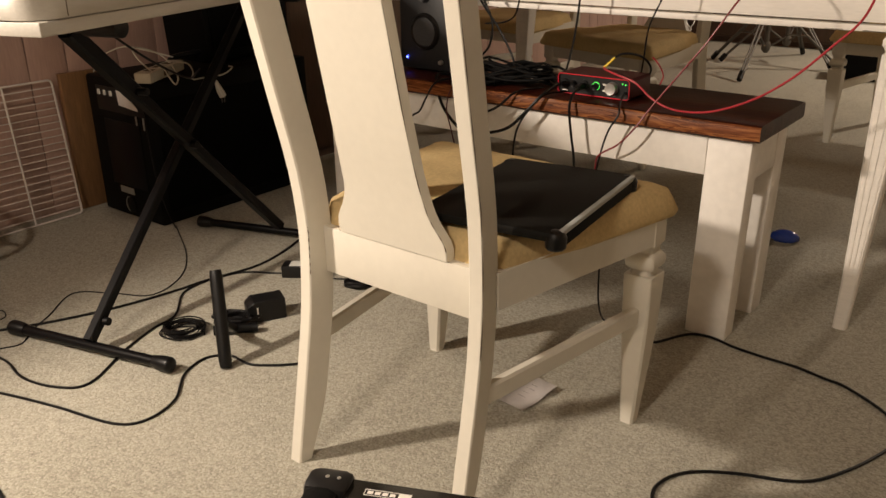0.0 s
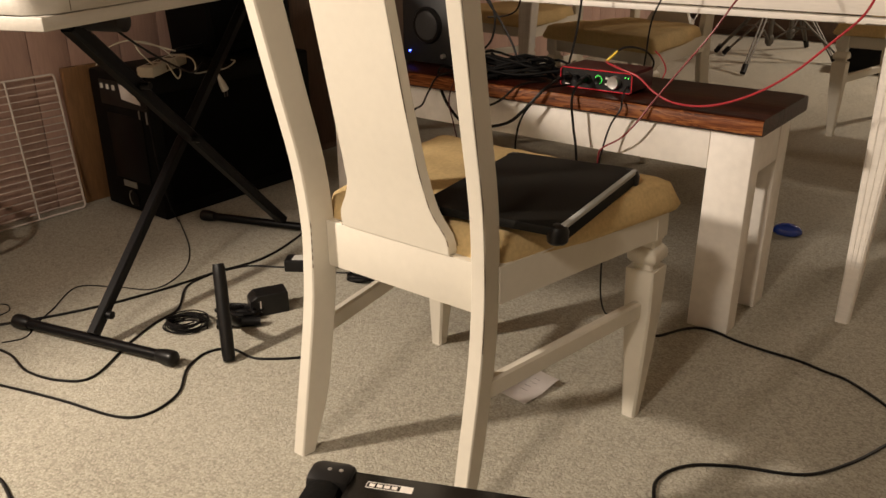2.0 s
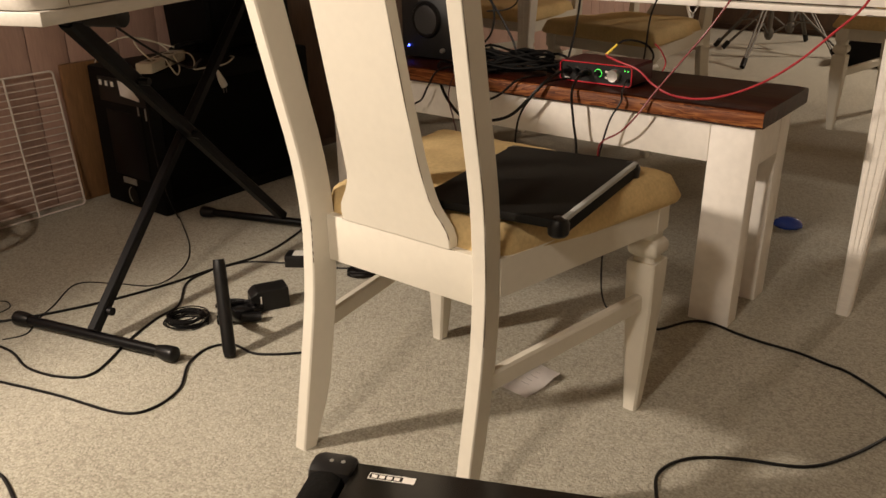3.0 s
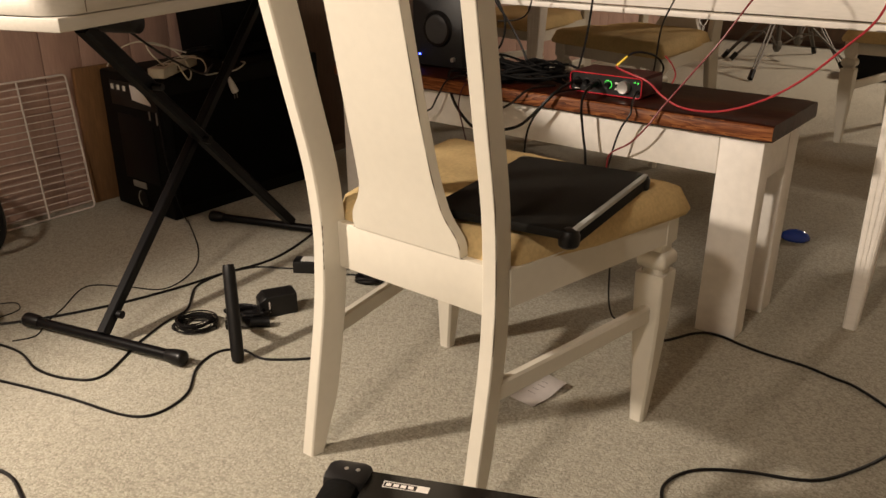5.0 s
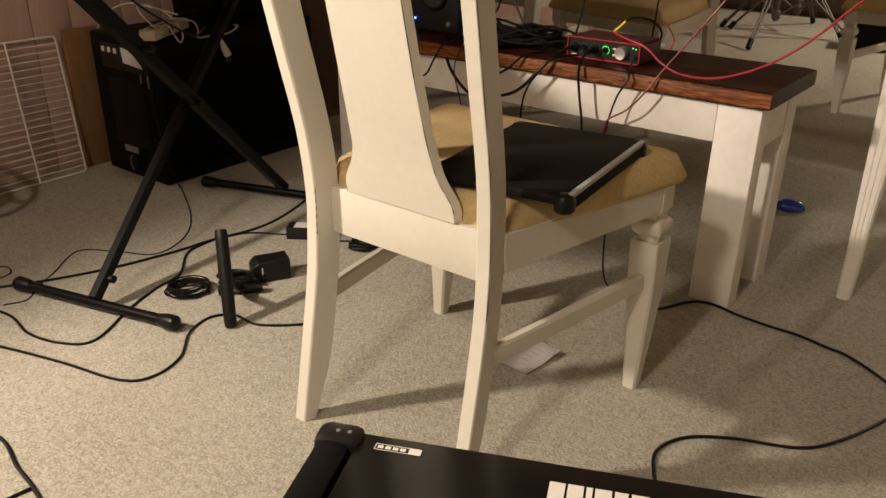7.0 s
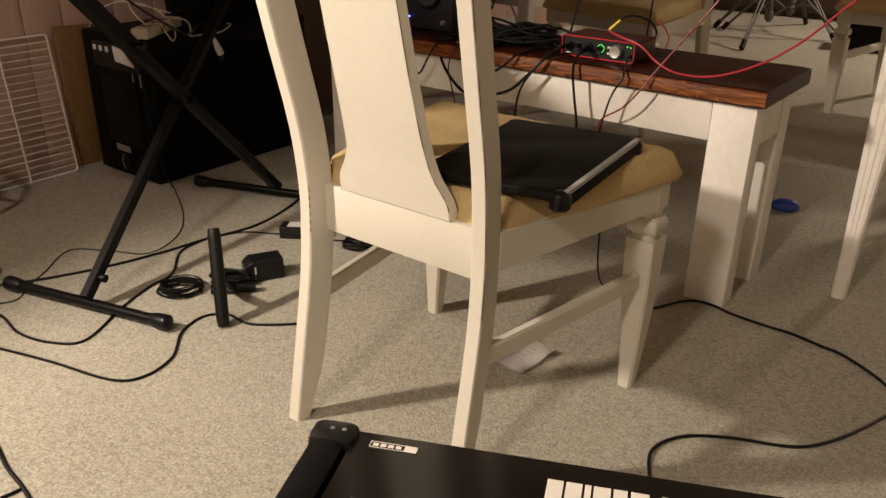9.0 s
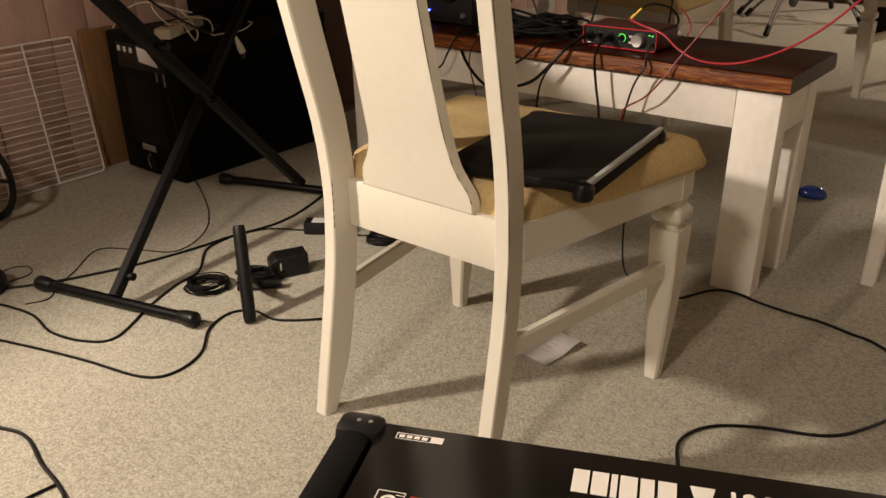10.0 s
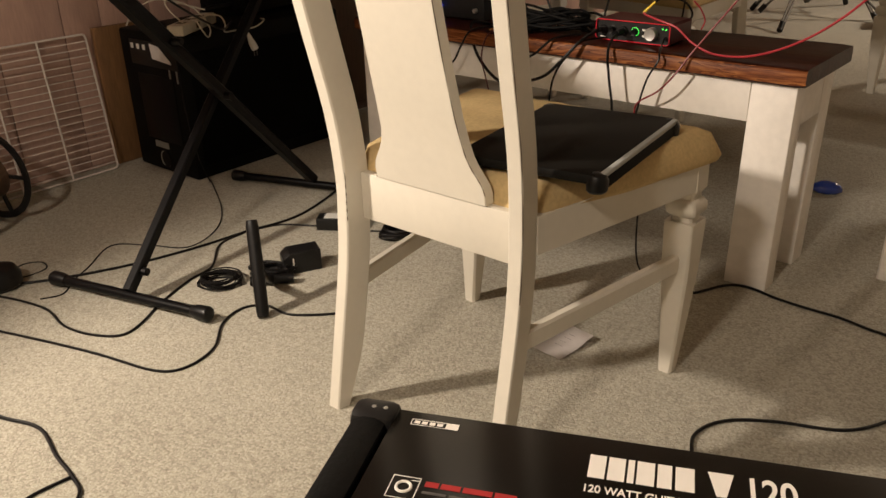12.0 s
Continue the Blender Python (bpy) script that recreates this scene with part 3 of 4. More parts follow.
# hanging and lying cables, in the room's own directions
BENCH = "cables on the bench"
for pts, r, mat, label in (
        (((-0.89, 1.640, 0.502), (-0.886, 1.600, 0.492), (-0.884, 1.580, 0.465), (-0.876, 1.578, 0.41), (-0.866, 1.58, 0.34), (-0.88, 1.60, 0.22), (-1.00, 1.64, 0.10), (-1.22, 1.68, 0.006)), 0.0030, CORD, "black microphone cable hanging over the bench edge"),
        (((-0.79, 1.648, 0.494), (-0.775, 1.60, 0.480), (-0.768, 1.582, 0.462), (-0.79, 1.58, 0.42), (-0.811, 1.582, 0.34), (-0.84, 1.60, 0.22), (-1.00, 1.65, 0.10), (-1.24, 1.70, 0.006)), 0.0021, CORD, "thin black cable hanging over the bench edge"),
        (((-0.945, 1.640, 0.500), (-0.955, 1.59, 0.485), (-0.985, 1.572, 0.448), (-1.034, 1.570, 0.402), (-1.094, 1.572, 0.380), (-1.17, 1.58, 0.37), (-1.25, 1.60, 0.42), (-1.29, 1.63, 0.485), (-1.27, 1.68, 0.480)), 0.0036, CORD, "thick black cable drooping in front of the bench"),
        (((-0.935, 1.66, 0.482), (-0.956, 1.594, 0.481), (-0.985, 1.576, 0.446), (-1.008, 1.572, 0.41), (-1.021, 1.572, 0.36), (-1.05, 1.60, 0.22), (-1.14, 1.64, 0.10), (-1.28, 1.70, 0.006)), 0.0024, CORD, "thin black cable hanging over the bench edge"),
        (((-1.00, 1.66, 0.482), (-1.03, 1.595, 0.480), (-1.066, 1.574, 0.446), (-1.105, 1.572, 0.428), (-1.15, 1.578, 0.43), (-1.18, 1.595, 0.478), (-1.16, 1.64, 0.481)), 0.0028, CORD, "black cable looped over the bench edge"),
        (((-1.24, 1.66, 0.480), (-1.262, 1.594, 0.478), (-1.280, 1.574, 0.44), (-1.300, 1.572, 0.405), (-1.335, 1.574, 0.375), (-1.38, 1.59, 0.25), (-1.42, 1.66, 0.03), (-1.44, 1.70, 0.005)), 0.0024, CORD, "thin black cable hanging over the bench edge"),
        (((-1.185, 1.66, 0.480), (-1.205, 1.594, 0.478), (-1.215, 1.572, 0.43), (-1.200, 1.57, 0.37), (-1.17, 1.60, 0.2), (-1.16, 1.7, 0.01)), 0.0016, DARKRED, "thin dark red cable hanging over the bench edge"),
        (((-0.961, 1.765, 0.768), (-0.961, 1.756, 0.74), (-0.962, 1.745, 0.675), (-0.965, 1.735, 0.60), (-0.972, 1.72, 0.529), (-0.985, 1.71, 0.484), (-1.02, 1.70, 0.482)), 0.0026, CORD, "black cable hanging from the table edge"),
        (((-0.742, 1.765, 0.768), (-0.750, 1.752, 0.73), (-0.762, 1.74, 0.684), (-0.782, 1.73, 0.625), (-0.796, 1.745, 0.551), (-0.806, 1.758, 0.513), (-0.81, 1.756, 0.502)), 0.0020, CORD, "thin black cable running up to the table"),
        (((-1.29, 1.760, 0.768), (-1.27, 1.75, 0.70), (-1.223, 1.735, 0.648), (-1.172, 1.725, 0.598), (-1.13, 1.72, 0.541), (-1.10, 1.71, 0.49), (-1.06, 1.70, 0.483)), 0.0028, CORD, "black cable hanging from the table edge"),
        (((-1.30, 1.74, 0.486), (-1.27, 1.74, 0.495), (-1.240, 1.742, 0.52), (-1.212, 1.745, 0.551), (-1.206, 1.748, 0.606), (-1.235, 1.752, 0.66), (-1.27, 1.758, 0.72), (-1.28, 1.765, 0.768)), 0.0028, CORD, "black cable looping up behind the loudspeaker"),
        (((-1.24, 1.765, 0.60), (-1.197, 1.78, 0.604), (-1.163, 1.778, 0.62), (-1.144, 1.770, 0.654), (-1.13, 1.765, 0.72), (-1.13, 1.768, 0.768)), 0.0020, CORD, "thin black cable hanging from the table edge"),
        (((-0.79, 1.752, 0.505), (-0.785, 1.765, 0.53), (-0.790, 1.74, 0.556), (-0.806, 1.715, 0.568), (-0.828, 1.705, 0.568), (-0.842, 1.70, 0.560)), 0.0024, CORD, "short black lead with a yellow plug"),
        (((-0.866, 1.697, 0.536), (-0.848, 1.672, 0.536), (-0.808, 1.645, 0.533), (-0.760, 1.637, 0.522), (-0.722, 1.638, 0.494), (-0.668, 1.625, 0.4795), (-0.585, 1.597, 0.490), (-0.503, 1.590, 0.523), (-0.436, 1.594, 0.57), (-0.377, 1.602, 0.631), (-0.334, 1.61, 0.682), (-0.322, 1.65, 0.74), (-0.33, 1.72, 0.772)), 0.0023, RED, "bright red cable draped from the interface to the table"),
        (((-0.54, 1.74, 0.770), (-0.545, 1.70, 0.735), (-0.557, 1.63, 0.704), (-0.602, 1.605, 0.623), (-0.653, 1.60, 0.553), (-0.702, 1.592, 0.484), (-0.726, 1.582, 0.444), (-0.761, 1.578, 0.402), (-0.806, 1.578, 0.370), (-0.816, 1.582, 0.33), (-0.85, 1.60, 0.22), (-1.00, 1.66, 0.10), (-1.26, 1.72, 0.006)), 0.0019, RED_DIMMED, "red cable hanging from the table past the bench"),
        (((-0.756, 1.752, 0.500), (-0.752, 1.758, 0.52), (-0.758, 1.745, 0.545), (-0.770, 1.735, 0.562)), 0.0016, RED, "short red lead standing up behind the interface")):
    cable("cable", pts, r, mat, label, ROOM, BENCH)

plug = solid("cable_plug", tube(bm_(), [(-0.866, 1.697, 0.536), (-0.856, 1.699, 0.546), (-0.842, 1.70, 0.560)], lambda s: 0.0034 - 0.0008 * s, 10, 2), YELLOW, "yellow plug on a black lead above the interface", "plug", ROOM)
solid("cable_plug", tube(bm_(), [(-0.942, 1.640, 0.5005), (-0.938, 1.648, 0.5005), (-0.930, 1.656, 0.5005)], 0.006, 12, 2), SATIN, "black plug in the interface input", "plug", ROOM)
solid("cable_plug", tube(bm_(), [(-0.890, 1.622, 0.499), (-0.890, 1.638, 0.5005), (-0.890, 1.654, 0.5005)], 0.0075, 12, 2), SATIN, "black plug in the interface input", "plug", ROOM)


def cable_heap(u0, v0, z0, half_u, half_v, turns, r, seed, loose=1.0, lift=0.0):
    """Loose loops of one long cable in a heap."""
    rnd = random.Random(seed)
    pts = []
    for k in range(turns):
        a, b, tilt = half_u * (1 - loose * rnd.uniform(0, 0.4)), half_v * (1 - loose * rnd.uniform(0, 0.5)), loose * rnd.uniform(-0.35, 0.35)
        du, dv, dz = loose * rnd.uniform(-0.25, 0.25) * half_u, loose * rnd.uniform(-0.2, 0.2) * half_v, r + 0.7 * r * k
        for q in np.linspace(0, 2 * math.pi, 9)[:-1]:
            x, y = a * math.cos(q), b * math.sin(q)
            pts.append((u0 + du + x * math.cos(tilt) - y * math.sin(tilt), v0 + dv + x * math.sin(tilt) + y * math.cos(tilt), z0 + dz + rnd.uniform(0, r) + lift * rnd.random() ** 2))
    return tube(bm_(), pts, r, 7, 3)


solid("coiled_cable", cable_heap(-1.105, 1.690, 0.4765, 0.130, 0.060, 15, 0.0031, 3, 1.5, 0.026), HEAP, "tangled heap of black cable on the bench", "cable", ROOM)
solid("coiled_cable", cable_heap(-1.16, 1.640, 0.4765, 0.05, 0.026, 6, 0.0028, 5), HEAP, "small coil of black cable on the bench", "cable", ROOM)
# copper coloured twist in the heap
cable("cable_tie", [(-1.215 + 0.006 * k, 1.603 + 0.004 * (k % 2), 0.4805 + 0.003 * (k % 2)) for k in range(13)], 0.0022, material("copper_twist", (0.42, 0.19, 0.05), 0.4, vary=0.2), "coppery twisted wire lying on the bench", ROOM)


# a short frayed end of string caught under the table rim
string = thing("string_end", "short frayed white string hanging under the table rim", "string", at(-0.729, 1.826, 0.632))
for du, tip in ((-0.009, 0.004), (0.010, 0.001)):
    part("strand", tube(bm_(), [(du, 0, 0.003), (du * 0.7, -0.0015, -0.006), (tip, -0.002, -0.015), (tip * 0.4, -0.002, -0.021)], 0.0009, 6, 3), PRINT, string)


# ---- things on the floor by the chair ----
def floor_cables():
    g = "cables on the carpet"
    for pts, r, label in (
            (((-1.30, 1.62), (-1.10, 1.60), (-0.936, 1.536), (-0.85, 1.454), (-0.765, 1.416), (-0.704, 1.43), (-0.682, 1.56), (-0.655, 1.66), (-0.624, 1.728), (-0.640, 1.852), (-0.598, 1.929)), 0.0040, "black cable winding over the carpet under the stand"),
            (((-1.25, 1.52), (-1.05, 1.46), (-0.868, 1.397), (-0.735, 1.345), (-0.606, 1.287), (-0.548, 1.298), (-0.516, 1.365), (-0.525, 1.46), (-0.500, 1.525), (-0.45, 1.535), (-0.392, 1.495), (-0.293, 1.500), (-0.265, 1.53), (-0.272, 1.62), (-0.285, 1.74), (-0.30, 1.88)), 0.0040, "black cable curving across the carpet"),
            (((-1.28, 1.58), (-1.08, 1.64), (-0.99, 1.663), (-0.890, 1.705), (-0.783, 1.767), (-0.675, 1.853), (-0.598, 1.929), (-0.488, 2.024), (-0.417, 2.185), (-0.36, 2.42)), 0.0046, "long black power cable on the carpet"),
            (((-0.96, 1.575), (-0.92, 1.60), (-0.925, 1.665), (-0.920, 1.735), (-0.914, 1.858), (-0.815, 1.856), (-0.714, 1.844), (-0.677, 1.956), (-0.707, 2.109), (-0.800, 2.33)), 0.0022, "thin black cord trailing from the black cabinet"),
            (((-0.598, 1.929), (-0.52, 1.975), (-0.44, 1.968), (-0.36, 1.955), (-0.27, 1.927), (-0.15, 1.93), (0.05, 2.0)), 0.0034, "black cord between small adapters on the carpet"),
            (((0.50, 2.00), (0.46, 1.85), (0.43, 1.70), (0.425, 1.60), (0.447, 1.576), (0.476, 1.586), (0.510, 1.603), (0.539, 1.610), (0.562, 1.604), (0.585, 1.585), (0.611, 1.551), (0.655, 1.509), (0.708, 1.466), (0.746, 1.420), (0.775, 1.386), (0.806, 1.294), (0.80, 1.22), (0.752, 1.183), (0.663, 1.130), (0.577, 1.102), (0.475, 1.125), (0.402, 1.129), (0.350, 1.105), (0.325, 1.06), (0.32, 0.95), (0.36, 0.72)), 0.0042, "black cable sweeping round from bench to amplifier"),
            (((-1.15, 1.28), (-0.95, 1.20), (-0.822, 1.144), (-0.738, 1.112), (-0.675, 1.039), (-0.629, 0.992), (-0.599, 0.948), (-0.61, 0.88), (-0.70, 0.78)), 0.0048, "thick black cable on the bright carpet"),
            (((-0.629, 0.992), (-0.67, 0.95), (-0.70, 0.90), (-0.78, 0.84)), 0.0040, "black cable end on the bright carpet"),
            (((-1.07, 1.66), (-1.095, 1.71), (-1.085, 1.755), (-1.045, 1.765), (-1.02, 1.73), (-1.04, 1.695), (-1.06, 1.68)), 0.0020, "thin looped cord beside the round adapter")):
        r *= 0.70
        fat = [(x, y, r * 0.9) for x, y in pts]
        cable("floor_cable", fat, r, CORD, label, None, g)
    cable("hanging_cord", [(0.318, 1.53, 0.36), (0.322, 1.56, 0.26), (0.326, 1.60, 0.16), (0.338, 1.64, 0.06), (0.362, 1.675, 0.004), (0.40, 1.70, 0.003)], 0.0020, CORD, "thin black cord hanging behind the chair", None, g)


floor_cables()


def amplifier():
    """The guitar amplifier close to the camera; only its top shows."""
    a = thing("guitar_amplifier", "black guitar combo amplifier with printed film on its top", "amplifier", pose(-0.09, 0.51, 0, 0, 0, -13.6))
    W, D, H = 0.53, 0.27, 0.474
    part("cabinet", box(bm_(), 0.0258, W - 0.0258, -D, -0.001, 0.012, H, 0.006), TOLEX, a)
    for x0, x1 in ((0.001, 0.0255), (W - 0.0255, W - 0.001)):
        bm = bm_()
        box(bm, x0 - (0.0055 if x0 < 0.1 else 0), x1 + (0.0055 if x0 > 0.1 else 0), -D - 0.002, 0.002, 0.012, H + 0.004, 0.010)
        part("end_cheek", bm, TOLEX, a)
    for x in (0.0, W - 0.03):
        for y in (-0.024, -D - 0.004):
            bm = bm_()
            box(bm, x - 0.0065, x + 0.030, y, y + 0.027, H - 0.030, H + 0.0062, 0.008)
            cap = part("corner_cap", bm, BLACK, a, "glossy black plastic corner cap")
            for q in (0.011, 0.020):
                part("screw", turned(bm_(), ((0.0017, 0), (0.0016, 0.0006), (0.0004, 0.0009)), 10, pose(x + q, y + 0.013, H + 0.0060)), SILVER, cap)
    for x in (0.05, W - 0.05):
        for y in (-0.04, -D + 0.04):
            part("foot", turned(bm_(), ((0.016, 0), (0.018, 0.012)), 16, pose(x, y, 0)), RUBBER, a)
    film = part("top_film", box(bm_(), 0.0275, W - 0.0275, -D + 0.012, -0.004, H + 0.0002, H + 0.0016, 0.0004), PANEL, a, "glossy printed black film")
    grille = part("speaker_grille", box(bm_(), 0.03, W - 0.03, -D - 0.003, -D - 0.0005, 0.04, H - 0.08, 0.001), MESH, a)
    z = H + 0.0017

    def mark(x0, x1, y0, y1, mat, lean=0.0):
        bm = bm_()
        loft(bm, [[(x0 + lean, y0, q), (x1 - lean, y0, q), (x1, y1, q), (x0, y1, q)] for q in (z, z + 0.0002)])
        part("print", bm, mat, film, smooth=0)

    # maker's mark: an outlined plate with bars
    for x0, x1, y0, y1 in ((0.041, 0.0757, -0.0134, -0.0128), (0.041, 0.0757, -0.0196, -0.0190), (0.041, 0.0416, -0.0190, -0.0134), (0.0665, 0.0757, -0.0190, -0.0134)):
        mark(x0, x1, y0, y1, PRINT)
    for k in range(4):
        mark(0.0432 + k * 0.0056, 0.0474 + k * 0.0056, -0.0178, -0.0146, PRINT)
    # big title: plain blocks of the letters' size
    for x0, w in ((0.1690, 0.0108), (0.1815, 0.0108), (0.1940, 0.0042), (0.1998, 0.0112), (0.2128, 0.0090), (0.2240, 0.0118)):
        mark(x0, x0 + w, -0.0465, -0.0235, PRINT)
    mark(0.2440, 0.2600, -0.0465, -0.0235, PRINT, 0.005)

    def words(text, x, y, size, mat, stretch=1.0):
        data = bpy.data.curves.new("caption", "FONT")
        data.body, data.size, data.extrude, data.offset = text, size, 0.0001, size * 0.018
        tmp = new("caption", data)
        me = bpy.data.meshes.new_from_object(tmp.evaluated_get(bpy.context.evaluated_depsgraph_get()))
        bpy.data.objects.remove(tmp)
        me.materials.clear()
        me.materials.append(mat)
        me.transform(Matrix.Diagonal((stretch, 1, 1, 1)))
        ob = new("caption", me)
        ob.parent, ob.location = film, (x, y, z + 0.0001)

    words("120", 0.2655, -0.0465, 0.0325, PRINT, 0.66)
    words("120 WATT GUITAR AMP", 0.167, -0.0605, 0.0098, PRINT, 0.80)
    # small speaker picture and red caption
    bm = bm_()
    tube(bm, [(0.0565 + 0.0048 * math.cos(q), -0.0835 + 0.0048 * math.sin(q), z) for q in np.linspace(0, 2 * math.pi, 17)], 0.0011, 6, 2)
    part("print", bm, PRINT, film)
    for x0, x1, y0, y1 in ((0.047, 0.066, -0.0742, -0.0736), (0.047, 0.0476, -0.094, -0.0742), (0.0654, 0.066, -0.094, -0.0742), (0.047, 0.066, -0.0946, -0.094), (0.060, 0.066, -0.0770, -0.0764)):
        mark(x0, x1, y0, y1, PRINT)
    for k, w in enumerate((0.009, 0.013, 0.019, 0.014)):
        x = 0.0695 + (0, 0.0105, 0.025, 0.0455)[k]
        mark(x, x + w, -0.0805, -0.0755, REDPRINT)
    for k, w in enumerate((0.016, 0.020, 0.014)):
        x = 0.0695 + (0, 0.018, 0.040)[k]
        mark(x, x + w, -0.0872, -0.0848, FAINT)


amplifier()


def adapter(name, m, size, label, print_bars=False, sticker=False):
    a = thing(name, label, "power adapter", m)
    x, y, z = size
    if print_bars:
        # one flat-sided body that narrows to a blunt nose where the cord leaves, and one pale print on its side
        ring = lambda px, f, g: [(px, g * y / 2 * c, z / 2 + f * z / 2 * e) for c, e in ((-1, -0.94), (-0.94, -1), (0.94, -1), (1, -0.94), (1, 0.94), (0.94, 1), (-0.94, 1), (-1, 0.94))]
        part("housing", loft(bm_(), [ring(-x / 2, 0.48, 0.80), ring(-x / 2 + 0.004, 0.66, 0.94), ring(-x / 2 + 0.014, 0.97, 0.99), ring(-x / 2 + 0.017, 1.0, 1.0), ring(x / 2 - 0.002, 1.0, 1.0), ring(x / 2, 0.95, 0.95)]), BLACK, a)
        part("print", box(bm_(), -x / 2 + 0.020, -x / 2 + 0.0232, -y / 2 - 0.0005, -y / 2 + 0.0003, z * 0.24, z * 0.76), PRINT, a)
    else:
        part("housing", box(bm_(), -x / 2, x / 2, -y / 2, y / 2, 0, z, min(size) * 0.10), BLACK, a)
    if sticker:
        part("label_sticker", box(bm_(), -x * 0.32, x * 0.40, -y * 0.36, y * 0.36, z - 0.0006, z + 0.0006), PLUG, a, "pale printed sticker")
    return a


adapter("power_adapter", pose(-0.412, 1.722, 0, 0, 0, 24), (0.086, 0.05, 0.050), "black wall plug adapter lying on the carpet", True)
adapter("power_adapter", pose(-0.358, 1.957, 0, 0, 0, -4), (0.11, 0.045, 0.032), "flat black adapter with pale sticker on the carpet", sticker=True)
solid("cable_coil", cable_heap(-0.578, 1.648, 0.0, 0.048, 0.045, 14, 0.0017, 8, 0.8), CORD, "neat coil of thin black cable on the carpet", "cable")
solid("cable_coil", cable_heap(-0.475, 1.688, 0.0, 0.050, 0.030, 8, 0.0034, 9), CORD, "bundled black cable beside the adapter", "cable")
solid("cable_coil", cable_heap(-0.21, 1.885, 0.0, 0.040, 0.030, 8, 0.0040, 10), CORD, "bundle of black cable under the chair", "cable")
bm = bm_()
turned(bm, ((0.040, 0.0), (0.047, 0.008), (0.047, 0.030), (0.038, 0.046), (0.018, 0.054), (0.0005, 0.056)), 24)
solid("round_adapter", bm, RUBBER, "round black adapter lying on the carpet", "power adapter", pose(-1.080, 1.640, 0))


def tube_leg():
    """A short padded tube propped up by its cross piece."""
    t = thing("stand_tube", "short black padded tube of a dismantled stand", "stand", pose(0, 0, 0))
    a, b = Vector((-0.447, 1.486, 0.003)), Vector((-0.469, 1.567, 0.185))
    part("tube", tube(bm_(), [a.lerp(b, k / 8) for k in range(9)], lambda s: 0.0138 - 0.0012 * abs(s - 0.5) if 0.02 < s < 0.98 else 0.0115, 14, 2), RUBBER, t)
    c = a.lerp(b, 0.50)
    brace = part("brace", tube(bm_(), [(c.x, c.y + 0.004, c.z - 0.006), (c.x - 0.004, c.y + 0.060, 0.046), (c.x - 0.006, c.y + 0.112, 0.013)], 0.010, 12, 3), RUBBER, t)
    part("cross_bar", tube(bm_(), [(c.x - 0.050, c.y + 0.104, 0.012), (c.x - 0.006, c.y + 0.112, 0.0125), (c.x + 0.044, c.y + 0.120, 0.012)], 0.0112, 12, 3), RUBBER, brace)


tube_leg()


def leaflet():
    bm = bm_()
    pts = (((0.088, 1.358), (0.143, 1.305), (0.217, 1.388), (0.170, 1.440)), ((0.085, 1.385), (0.150, 1.335), (0.205, 1.40), (0.150, 1.450)))
    p = thing("paper_leaflet", "crumpled white printed leaflet lying on the carpet", "paper", pose(0, 0, 0))
    for k, quad in enumerate(pts):
        bm = bm_()
        n = 10
        rows = []
        for j in range(n + 1):
            row = []
            for i in range(n + 1):
                s, t = i / n, j / n
                q = (Vector(quad[0]) * (1 - s) + Vector(quad[1]) * s) * (1 - t) + (Vector(quad[3]) * (1 - s) + Vector(quad[2]) * s) * t
                row.append(bm.verts.new((q.x, q.y, 0.0065 - 0.003 * k + 0.006 * abs(t - 0.5) * (1 - k) + 0.003 * noise.noise(Vector((q.x * 20, q.y * 20, k))))))
            rows.append(row)
        for a, b in zip(rows, rows[1:]):
            for i in range(n):
                bm.faces.new((a[i], a[i + 1], b[i + 1], b[i]))
        bmesh.ops.solidify(bm, geom=bm.faces[:], thickness=0.0006)
        sheet = part("sheet", bm, PAPER, p)
    for k in range(4):
        c = Vector((0.145, 1.355)).lerp(Vector((0.185, 1.40)), k / 4)
        part("print_line", box(bm_(), -0.010 + 0.004 * (k % 2), 0.008, -0.0004, 0.0004, 0, 0.0003, m=pose(c.x, c.y, 0.0112, 0, 0, 135)), INK, p)


leaflet()

bm = bm_()
turned(bm, ((0.030, 0.0), (0.036, 0.006), (0.036, 0.014), (0.030, 0.024), (0.017, 0.031), (0.0005, 0.034)), 24)
for w in bm.verts:
    w.co.x *= 1.55
    w.co *= 0.70
    w.co.z *= 1.35
mouse = thing("computer_mouse", "glossy blue computer mouse lying on the carpet", "mouse", pose(0.95, 2.165, 0, 0, 0, -25))
part("shell", bm, BLUE, mouse)
part("wheel", turned(bm_(), ((0.006, -0.003), (0.007, 0), (0.006, 0.003)), 14, pose(-0.03, 0, 0.021, 90, 0, 0)), GREY, mouse)


